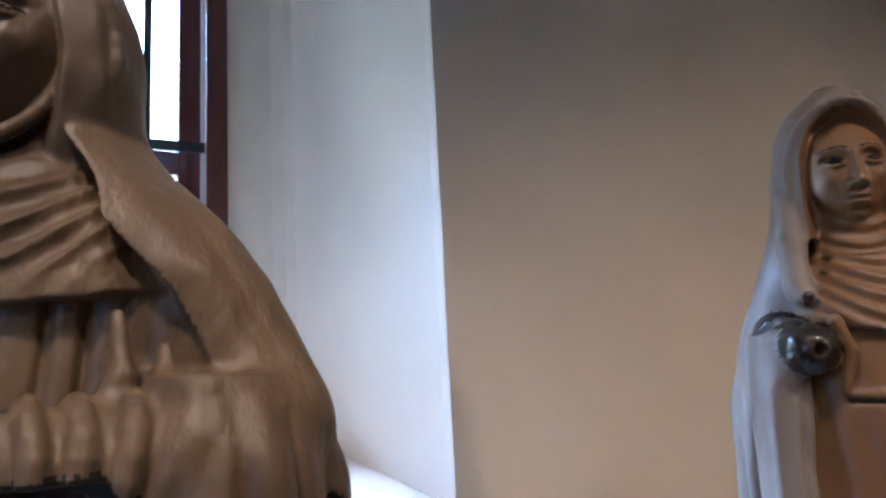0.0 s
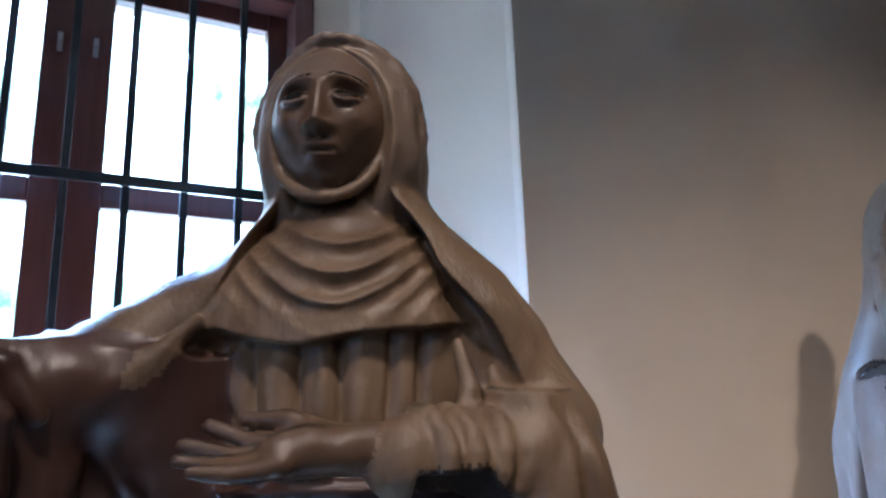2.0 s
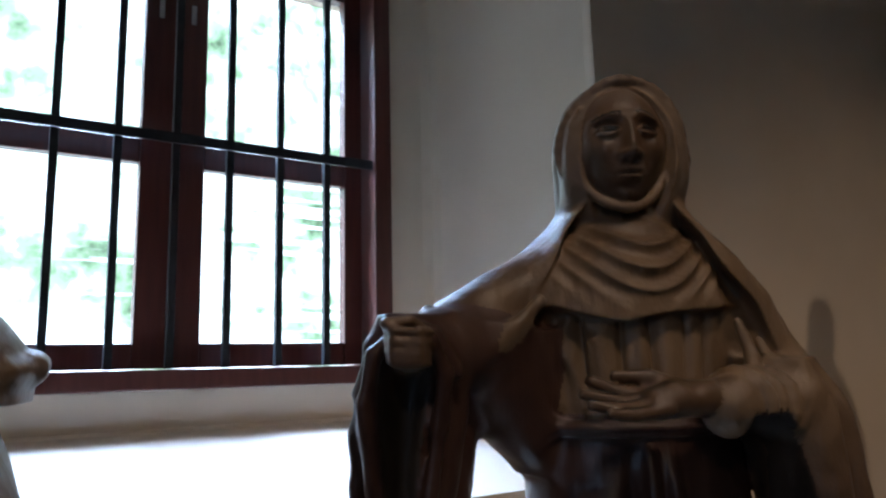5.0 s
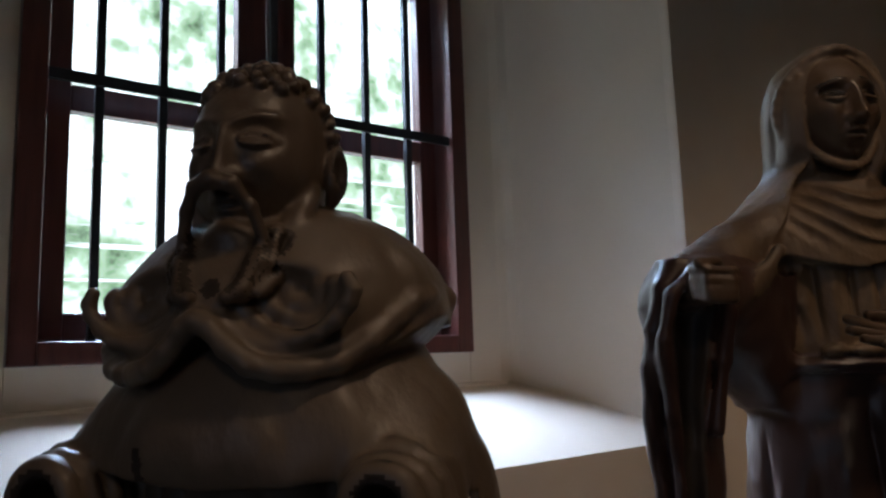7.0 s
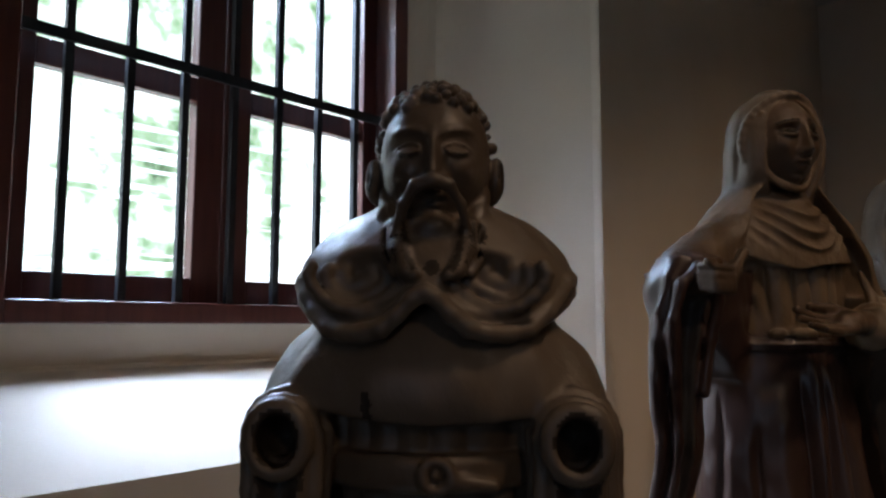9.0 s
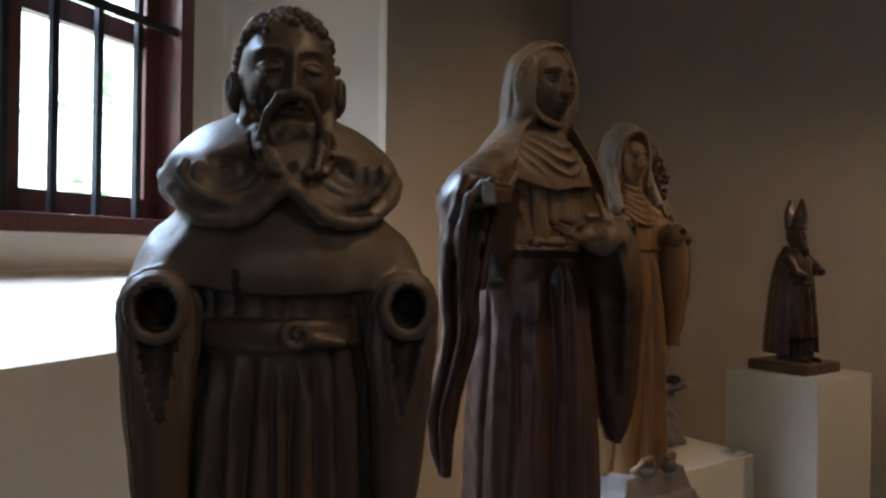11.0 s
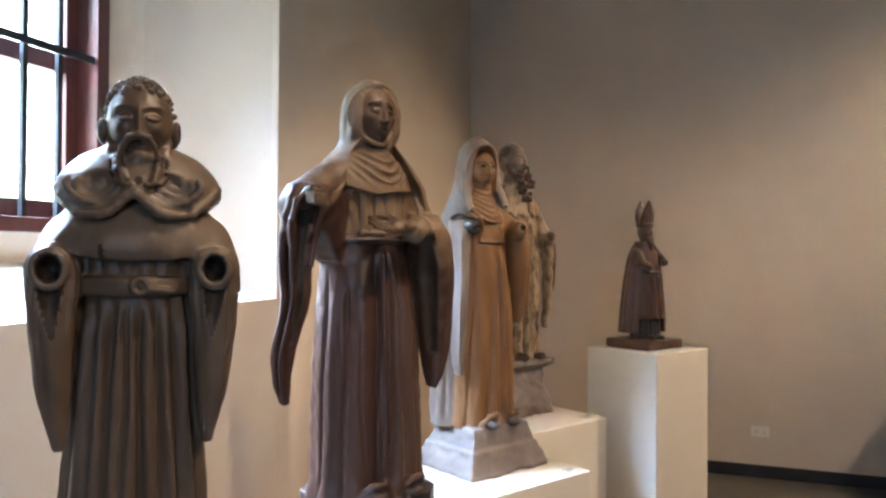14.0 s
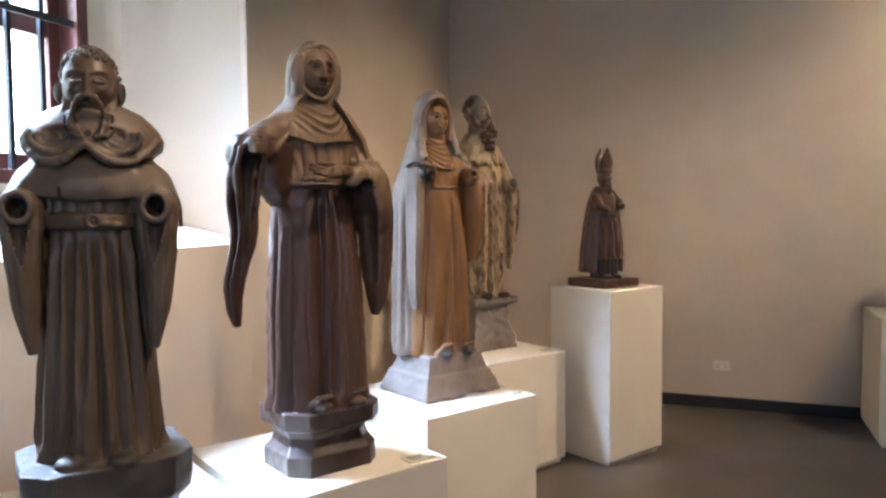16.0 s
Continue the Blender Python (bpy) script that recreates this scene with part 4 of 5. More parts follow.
def carve_monk():
    S = Carving(-0.24, 0.24, -0.24, 0.20, -0.01, 1.23, 0.0036, ((-0.075, 0.065), (-0.16, -0.02), (0.93, 1.22), 0.0020))
    # worn foot block, set askew
    S.slab([(0, 0.178, 0.150), (0.06, 0.176, 0.148), (0.085, 0.165, 0.135), (0.13, 0.145, 0.118), (0.165, 0.150, 0.125), (0.195, 0.172, 0.146), (0.285, 0.178, 0.150)], 0.05, mat=4, rough=0.0016, turn=16, at=(-0.005, -0.008))
    folds = ridges([(-78, 5, 0.007, 0.28, 0.80, 4), (-66, 3, -0.008, 0.28, 0.8, 6), (-54, 5, 0.007, 0.28, 0.8, 8), (-44, 2.5, -0.008, 0.28, 0.78, 8), (-34, 4.5, 0.008, 0.28, 0.8, 6), (-25, 2.5, -0.009, 0.28, 0.79, 5), (-17, 4, 0.007, 0.28, 0.8, 3), (-9, 2.2, -0.007, 0.42, 0.79, 3), (-2, 4, 0.007, 0.40, 0.8, 0),
                    (6, 2.4, -0.010, 0.28, 0.79, -1), (14, 4.5, 0.009, 0.28, 0.8, -2), (23, 2.5, -0.008, 0.28, 0.78, -3), (32, 4.5, 0.007, 0.28, 0.8, -5), (41, 2.4, -0.008, 0.28, 0.79, -5), (51, 5, 0.007, 0.28, 0.8, -6), (61, 3, -0.008, 0.28, 0.8, -6), (73, 5, 0.006, 0.28, 0.8, -4), (-10, 9, 0.010, 0.27, 0.46, 3)],
                   lambda T, Z, X, Y: 0.0018 * np.sin(19 * T + 5 * Z) + 0.007 * np.clip((0.33 - Z) / 0.05, 0, 1) * np.sin(7 * T + 1))
    S.loft([(0.280, -0.008, 0, 0.140, 0.120), (0.34, -0.008, 0, 0.132, 0.113), (0.50, -0.008, -0.002, 0.122, 0.105), (0.68, -0.007, -0.005, 0.112, 0.098), (0.79, -0.006, -0.008, 0.104, 0.092), (0.84, -0.006, -0.008, 0.106, 0.094)], folds, 0.005, 0)
    for x in (-0.055, 0.050):
        S.ball((x, -0.122, 0.292), (0.032, 0.036, 0.018), 0.005, 4)
    # gathered waist, belt and knot
    S.loft([(0.80, -0.006, -0.008, 0.108, 0.098), (0.88, -0.006, -0.008, 0.120, 0.098)], pleats(22, 0.003, 0.8, 0.88, 0.004, 0.2, 0.6), 0.004, 0)
    S.loft([(0.800, -0.006, -0.010, 0.112, 0.104), (0.806, -0.006, -0.010, 0.117, 0.109), (0.829, -0.006, -0.010, 0.117, 0.109), (0.835, -0.006, -0.010, 0.112, 0.104)], None, 0.003, 0)
    ring = [(0.004 + 0.013 * math.cos(radians(a)), -0.120, 0.818 + 0.013 * math.sin(radians(a))) for a in range(0, 361, 30)]
    S.rope(ring, 0.0050, 0.0050, 0.002, 0)
    S.ball((0.004, -0.116, 0.818), (0.006, 0.010, 0.006), 0.002, 0)
    S.limb((0.02, -0.118, 0.812), (0.055, -0.108, 0.808), 0.008, 0.006, 0.004, 0)
    # shoulder cape: swells over the chest, lower edge scooped, lifted over both sleeves
    S.loft([(0.80, -0.008, 0.005, 0.190, 0.100), (0.84, -0.008, 0.0, 0.190, 0.112), (0.875, -0.008, -0.006, 0.180, 0.122), (0.91, -0.008, -0.006, 0.162, 0.120), (0.95, -0.008, 0.0, 0.132, 0.108), (1.0, -0.008, 0.01, 0.10, 0.09), (1.04, -0.006, 0.012, 0.07, 0.07)],
           ridges([(-52, 7, 0.004, 0.84, 0.98, 8), (-30, 5, -0.003, 0.85, 0.98, 12), (46, 7, 0.005, 0.84, 0.98, -10), (28, 6, -0.003, 0.86, 0.97, -12)]), 0.003, 1,
           clip=lambda X, Y, Z: np.maximum((0.862 + 0.9 * X * X + 0.012 * np.clip((np.abs(X + 0.008) - 0.10) / 0.03, 0, 1) - 0.08 * np.clip((np.abs(X + 0.008) - 0.158) / 0.03, 0, 1) - 0.06 * np.clip((Y + 0.02) / 0.05, 0, 1)) - Z, -1 + 0 * Y))
    S.rope([(0.030, -0.125, 0.955), (0.012, -0.133, 0.936), (-0.012, -0.135, 0.928), (-0.022, -0.134, 0.918)], 0.0022, 0.0012, 0.002, 3, True)
    S.rope([(-0.062, -0.122, 0.885), (-0.060, -0.120, 0.862)], 0.0022, 0.0018, 0.002, 3, True)
    # hanging sleeves: rolled cuffs round an empty socket, a deep mouth below
    for sx in (-1, 1):
        cx = -0.006 + sx * 0.135
        S.limb((-0.006 + sx * 0.120, -0.01, 0.90), (cx, -0.075, 0.850), 0.046, 0.040, 0.012, 1)
        S.loft([(0.530, cx - sx * 0.012, -0.080, 0.010, 0.016), (0.56, cx - sx * 0.010, -0.080, 0.017, 0.028), (0.64, cx - sx * 0.004, -0.078, 0.028, 0.042), (0.74, cx, -0.075, 0.036, 0.050), (0.83, cx + sx * 0.002, -0.075, 0.041, 0.054), (0.88, cx, -0.065, 0.036, 0.048)],
               ridges([(sx * 62, 9, -0.007, 0.54, 0.86, -sx * 20), (sx * 36, 8, 0.005, 0.54, 0.84, 0), (sx * 90, 10, 0.005, 0.56, 0.9, 0)]), 0.008, 0)
        # mouth and socket get a dark colour for the shade inside
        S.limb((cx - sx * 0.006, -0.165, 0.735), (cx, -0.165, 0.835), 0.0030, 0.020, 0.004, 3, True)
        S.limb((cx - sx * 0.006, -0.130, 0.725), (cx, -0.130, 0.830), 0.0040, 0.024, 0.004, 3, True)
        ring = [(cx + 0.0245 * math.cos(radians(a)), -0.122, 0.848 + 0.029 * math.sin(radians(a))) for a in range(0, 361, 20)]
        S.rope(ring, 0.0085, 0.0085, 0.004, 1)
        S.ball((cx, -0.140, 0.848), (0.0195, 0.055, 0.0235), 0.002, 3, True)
        for r, w, yy in ((0.036, 0.0066, -0.106), (0.043, 0.0056, -0.092)):
            arch = [(cx + r * 0.92 * math.cos(radians(a)), yy, 0.846 + r * math.sin(radians(a))) for a in range(-10, 191, 20)]
            lo = [(cx + r * 0.88, yy, 0.80), (cx + r * 0.66, yy, 0.735), (cx + r * 0.30 - sx * 0.006, yy + 0.01, 0.655)]
            hi = [(cx - r * 0.88, yy, 0.80), (cx - r * 0.66, yy, 0.735), (cx - r * 0.30 - sx * 0.006, yy + 0.01, 0.655)]
            S.rope(lo[::-1] + arch + hi, w, w, 0.004, 1)
    # cowl: a thick hood laid round the shoulders, two hollow lobes in front and a raised notch between
    def lip(x):
        return 0.940 + 0.038 * math.exp(-(x / 0.030) ** 2) + 0.056 * min(1, max(0, (abs(x) - 0.088) / 0.058)) ** 1.6

    def under(X, Y, Z):
        x = np.abs(X + 0.007)
        low = 0.940 + 0.038 * np.exp(-(x / 0.030) ** 2) + 0.056 * np.clip((x - 0.088) / 0.058, 0, 1) ** 1.6
        return np.where(Y < 0.02, low - 0.014 * np.clip((x - 0.11) / 0.03, 0, 1) - Z, 0.975 - Z)
    S.loft([(0.925, -0.007, 0.004, 0.140, 0.122), (0.96, -0.007, 0.004, 0.147, 0.130), (0.99, -0.007, 0.006, 0.149, 0.132), (1.02, -0.007, 0.008, 0.142, 0.124), (1.045, -0.007, 0.010, 0.122, 0.106), (1.064, -0.007, 0.010, 0.098, 0.088), (1.078, -0.007, 0.010, 0.062, 0.062)],
           ridges([(-70, 7, 0.003, 0.95, 1.06, 10), (66, 6, -0.004, 0.98, 1.07, -8), (74, 5, 0.004, 0.98, 1.07, -8)]), 0.003, 1, clip=under)
    rear = [(-0.150, 0.040, 1.000), (-0.132, 0.080, 1.004), (-0.095, 0.112, 1.008), (-0.05, 0.130, 1.010), (0.0, 0.136, 1.010)]
    for sx in (-1, 1):
        S.rope([(-sx * x * 0.93 - 0.007, y, z) for x, y, z in rear], 0.0100, 0.0120, 0.010, 1)
    S.rope([(0.95 * x - 0.007, 0.004 - 0.133 * math.sqrt(max(0.0, 1 - (x / 0.150) ** 2)), lip(x) + 0.004) for x in (-0.148, -0.142, -0.132, -0.118, -0.100, -0.080, -0.060, -0.042, -0.026, -0.012, 0.0, 0.012, 0.026, 0.042, 0.060, 0.080, 0.100, 0.118, 0.132, 0.142, 0.148)], 0.0085, 0.0085, 0.004, 1)
    for sx in (-1, 1):
        # hollow of each lobe, with the cloth folded in rounds inside it
        cx, cy, cz = -0.007 + sx * 0.068, -0.136, 0.998
        S.ball((cx, cy, cz), (0.054, 0.046, 0.036), 0.006, None, True)
        for r, w in ((0.82, 0.0060), (0.56, 0.0068), (0.26, 0.0072)):
            arc = [(cx + sx * 0.054 * r * math.cos(radians(a)), cy + 0.046 * math.sqrt(1 - r * r * 0.94) + 0.001, cz + 0.036 * r * math.sin(radians(a)) + 0.003 * math.sin(radians(3 * a + 200 * r))) for a in range(-205, 26, 23)]
            S.rope(arc, w * 0.8, w, 0.005, 1)
    # neck and head
    S.turn((-0.006, -0.03, 1.05), 0, 0, 3)
    hx = -0.006
    S.limb((hx, -0.01, 0.97), (hx, -0.03, 1.07), 0.042, 0.040, 0.008, 2)
    S.ball((hx, -0.030, 1.125), (0.057, 0.068, 0.074), 0.006, 2)
    face(S, (hx, -0.048, 1.122), 0.80, 2, width=0.070, frown=0.12, lips=0.5, brow=0.9)
    for sx in (-1, 1):
        S.ball((hx + sx * 0.064, -0.030, 1.104), (0.0100, 0.015, 0.024), 0.003, 2)
        S.ball((hx + sx * 0.072, -0.040, 1.108), (0.005, 0.008, 0.013), 0.002, 3, True)
        S.ball((hx + sx * 0.060, -0.030, 1.083), (0.006, 0.007, 0.007), 0.003, 2)
        # drooping moustache, side whiskers, two curled beard points
        S.rope([(hx + sx * 0.002, -0.122, 1.086), (hx + sx * 0.016, -0.118, 1.082), (hx + sx * 0.027, -0.110, 1.066), (hx + sx * 0.034, -0.102, 1.040)], 0.0072, 0.0048, 0.004, 2)
        S.rope([(hx + sx * 0.049, -0.050, 1.085), (hx + sx * 0.044, -0.064, 1.060), (hx + sx * 0.036, -0.078, 1.036)], 0.008, 0.014, 0.006, 2)
        S.rope([(hx + sx * 0.034, -0.086, 1.044), (hx + sx * 0.030, -0.104, 1.022), (hx + sx * 0.023, -0.118, 1.002), (hx + sx * 0.016, -0.124, 0.998)], 0.013, 0.007, 0.004, 2)
        S.rope([(hx + sx * 0.040, -0.074, 1.040), (hx + sx * 0.040, -0.098, 1.014), (hx + sx * 0.036, -0.114, 1.000)], 0.011, 0.005, 0.003, 2)
        # grooves between the strands, shaded by dark colour
        for q in range(3):
            S.rope([(hx + sx * (0.026 + 0.010 * q), -0.106 + 0.008 * q, 1.044), (hx + sx * (0.024 + 0.010 * q), -0.122 + 0.009 * q, 1.018), (hx + sx * (0.018 + 0.009 * q), -0.128 + 0.010 * q, 1.002)], 0.0022, 0.0016, 0.002, 3, True)
    S.ball((hx, -0.088, 1.044), (0.024, 0.020, 0.018), 0.010, 2)
    S.limb((hx, -0.130, 1.026), (hx, -0.130, 1.006), 0.005, 0.009, 0.003, 3, True)
    rnd = random.Random(4)
    for n in range(165):
        # small curls in an even spiral over the crown
        e, a = math.asin(1 - (n + 0.5) / 170), n * 2.39996 + rnd.uniform(-0.1, 0.1)
        p = (math.cos(a) * math.cos(e), math.sin(a) * math.cos(e), math.sin(e))
        if (p[1] < -0.25 and p[2] < 0.66 - 0.25 * abs(p[0])) or (p[1] < 0.15 and p[2] < 0.12) or (p[1] < -0.02 and p[2] < 0.34):
            continue
        r = rnd.uniform(0.0056, 0.0070)
        S.ball((hx + p[0] * 0.0600, -0.030 + p[1] * 0.071, 1.126 + p[2] * 0.0765), (r, r, r), 0.0006, 2)
    S.turn()
    S.chisel(0.0008, 46)
    return S.skin("monk_statue", [PALEROBE, CAPE, MONKFACE, HOLE_SHADE, DUST], (*MONK, 0.63), "brown carved wooden bearded monk statue with missing forearms", "statue", STATUES, -52.0)


def carve_sister():
    S = Carving(-0.26, 0.28, -0.25, 0.20, -0.01, 1.41, 0.0042, ((-0.09, 0.09), (-0.15, 0.0), (1.12, 1.40), 0.0024))
    # two-tiered, chipped foot block
    S.slab([(0, 0.214, 0.180), (0.018, 0.216, 0.182), (0.10, 0.186, 0.152), (0.112, 0.172, 0.140), (0.17, 0.155, 0.128), (0.185, 0.150, 0.124)], 0, mat=4, rough=0.0018, at=(0.022, -0.026))
    S.ball((0.07, -0.205, 0.0), (0.05, 0.03, 0.016), 0.006, 4, True)
    S.ball((0.215, -0.15, 0.01), (0.03, 0.05, 0.03), 0.008, 4, True)
    # robe: smooth, with long slanting folds
    folds = ridges([(-12, 5, 0.010, 0.18, 0.80, 10), (-24, 4, -0.008, 0.18, 0.7, 14), (-40, 8, 0.006, 0.18, 0.75, 10), (4, 3, -0.010, 0.18, 0.88, 4), (14, 4, 0.010, 0.18, 0.92, -2), (23, 2.5, -0.010, 0.18, 0.85, -3), (33, 5, 0.009, 0.18, 0.9, -6), (44, 3, -0.009, 0.18, 0.8, -6), (56, 6, 0.008, 0.18, 0.8, -8), (68, 3, -0.008, 0.18, 0.75, -6), (-60, 3, -0.006, 0.18, 0.7, 8), (82, 5, 0.006, 0.18, 0.8, 0)],
                   lambda T, Z, X, Y: 0.0015 * np.sin(13 * T + 7 * Z) + 0.008 * np.clip((0.24 - Z) / 0.06, 0, 1) * np.abs(np.sin(5 * T + 0.4)))
    S.loft([(0.18, 0.014, -0.020, 0.155, 0.126), (0.35, 0.014, -0.020, 0.149, 0.122), (0.6, 0.012, -0.020, 0.142, 0.116), (0.85, 0.008, -0.020, 0.128, 0.102), (0.935, 0.004, -0.020, 0.120, 0.094), (1.02, 0.0, -0.016, 0.132, 0.090), (1.08, 0, -0.010, 0.112, 0.080), (1.13, 0, -0.006, 0.07, 0.065)], folds, 0.006, 1)
    for x in (-0.030, 0.085):
        S.ball((x, -0.150, 0.198), (0.033, 0.036, 0.024), 0.004, 5)
        S.rope([(x - 0.045, -0.135, 0.195), (x - 0.02, -0.155, 0.232), (x + 0.02, -0.155, 0.234), (x + 0.045, -0.135, 0.20)], 0.010, 0.010, 0.008, 1)
    # groove under the belt, shade painted into it
    S.rope([(-0.062, -0.098, 0.936), (0.0, -0.118, 0.934), (0.075, -0.103, 0.938)], 0.0035, 0.0035, 0.003, 3, True)
    S.rope([(-0.062, -0.098, 0.945), (0.0, -0.118, 0.943), (0.075, -0.103, 0.947)], 0.006, 0.006, 0.004, 1)
    # long grey veil down the back and one side, to the foot block
    S.loft([(0.18, -0.020, 0.045, 0.160, 0.110), (0.5, -0.018, 0.040, 0.155, 0.105), (0.85, -0.014, 0.034, 0.158, 0.100), (1.0, -0.006, 0.026, 0.160, 0.100), (1.07, -0.002, 0.016, 0.140, 0.096), (1.14, 0, 0.006, 0.110, 0.092), (1.20, 0, 0.0, 0.094, 0.090), (1.26, 0, -0.006, 0.090, 0.090)],
           ridges([(-75, 8, 0.005, 0.2, 1.0, 6), (-92, 5, -0.006, 0.2, 0.9, 4), (-110, 10, 0.006, 0.2, 1.0, 0), (95, 10, 0.005, 0.2, 1.0, 0), (-66, 4, -0.004, 0.2, 0.95, 4)]), 0.004, 2, clip=lambda X, Y, Z: np.minimum(-0.022 - Y - 0.35 * np.clip(X, -0.02, 1), 0.125 - np.abs(X - 0.025)))
    # grey hanging sleeve and stump of the one arm
    S.loft([(0.40, -0.142, -0.062, 0.010, 0.020), (0.46, -0.144, -0.064, 0.020, 0.034), (0.62, -0.146, -0.066, 0.027, 0.046), (0.82, -0.144, -0.066, 0.032, 0.052), (0.96, -0.138, -0.062, 0.038, 0.056), (1.03, -0.128, -0.05, 0.036, 0.05)], ridges([(-50, 10, 0.005, 0.42, 0.98, 10), (20, 8, -0.006, 0.42, 0.95, 0)]), 0.008, 2)
    S.limb((-0.118, -0.03, 1.02), (-0.112, -0.118, 1.004), 0.038, 0.034, 0.004, 6)
    # hole in the stump, dark inside as painted shade
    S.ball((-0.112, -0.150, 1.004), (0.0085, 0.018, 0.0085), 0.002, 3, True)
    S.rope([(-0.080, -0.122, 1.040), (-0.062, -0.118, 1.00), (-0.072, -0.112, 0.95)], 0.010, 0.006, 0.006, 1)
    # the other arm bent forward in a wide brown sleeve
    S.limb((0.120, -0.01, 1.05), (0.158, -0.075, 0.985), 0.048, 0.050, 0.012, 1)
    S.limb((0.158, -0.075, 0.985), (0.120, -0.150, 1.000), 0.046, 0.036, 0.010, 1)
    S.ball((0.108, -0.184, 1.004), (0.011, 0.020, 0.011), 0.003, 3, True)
    S.loft([(0.60, 0.166, -0.080, 0.014, 0.028), (0.68, 0.168, -0.082, 0.028, 0.048), (0.82, 0.166, -0.085, 0.038, 0.064), (0.95, 0.160, -0.085, 0.046, 0.066), (1.0, 0.155, -0.08, 0.040, 0.055)], ridges([(30, 10, 0.006, 0.6, 0.98, 10), (60, 7, -0.007, 0.6, 0.98, 5)]), 0.010, 1)
    S.ball((0.045, -0.112, 1.000), (0.007, 0.012, 0.007), 0.002, 3, True)
    # bib in shallow swags, seam below it with its shade coloured in
    S.loft([(1.020, 0, -0.030, 0.112, 0.092), (1.06, 0, -0.028, 0.108, 0.086), (1.11, 0, -0.026, 0.076, 0.068), (1.16, 0, -0.022, 0.052, 0.052), (1.20, 0, -0.02, 0.048, 0.048)], drapes(0.0034, 0.026, 6, 1.02), 0.003, 0,
           clip=lambda X, Y, Z: np.maximum(1.026 + 1.4 * (X - 0.01) ** 2 - Z, Y - 0.0))
    # hood falling to the shoulders, face, curled lappet ends
    S.turn((0, -0.01, 1.2), 0, 0, -9)
    S.loft([(1.16, 0, 0.004, 0.098, 0.088), (1.21, 0, -0.004, 0.092, 0.088), (1.27, 0, -0.008, 0.089, 0.090), (1.32, 0, -0.010, 0.082, 0.086), (1.355, 0, -0.010, 0.064, 0.070), (1.38, 0, -0.008, 0.038, 0.044), (1.392, 0, -0.006, 0.012, 0.016)], None, 0.006, 2)
    S.loft([(1.13, 0, -0.118, 0.074, 0.085), (1.22, 0, -0.118, 0.075, 0.088), (1.28, 0, -0.118, 0.072, 0.086), (1.318, 0, -0.118, 0.058, 0.076), (1.340, 0, -0.118, 0.026, 0.055), (1.346, 0, -0.118, 0.012, 0.04)], None, 0.003, 0, True)
    rim = [(0.078 * math.sin(radians(a)), -0.094 + 0.040 * abs(math.sin(radians(a))) ** 1.3, 1.248 + 0.102 * math.cos(radians(a))) for a in range(-100, 101, 10)]
    S.rope(rim, 0.0055, 0.0055, 0.006, 2)
    S.loft([(1.10, 0, -0.026, 0.068, 0.060), (1.16, 0, -0.024, 0.052, 0.050), (1.22, 0, -0.022, 0.052, 0.050)], drapes(0.0025, 0.024, 6, 1.1), 0.006, 0)
    face(S, (0, -0.046, 1.258), 0.83, 0, width=0.072, brow=1.1, lids=1.25, eyes=6, lines=0.0016)
    for sx, dz in ((-1, 0.0), (1, 0.02)):
        S.rope([(sx * 0.080, -0.040, 1.22), (sx * 0.086, -0.062, 1.15), (sx * 0.088, -0.082, 1.09 + dz)], 0.014, 0.020, 0.012, 2)
        S.ball((sx * 0.084, -0.098, 1.075 + dz), (0.016, 0.012, 0.013), 0.006, 2)
        S.ball((sx * 0.082, -0.112, 1.070 + dz), (0.007, 0.008, 0.006), 0.003, 3, True)
    S.turn()
    S.rope([(-0.152, -0.045, 1.030), (-0.128, -0.078, 1.052), (-0.098, -0.092, 1.056)], 0.007, 0.006, 0.004, 3, True)
    S.chisel(0.0009, 42)
    return S.skin("veiled_statue", [HONEY, HONEY, ASH, HOLE_SHADE, STONEGREY, DUST, EYE], (*SISTER, 0.62), "honey brown carved wooden nun statue with long grey veil", "statue", STATUES, YAW)


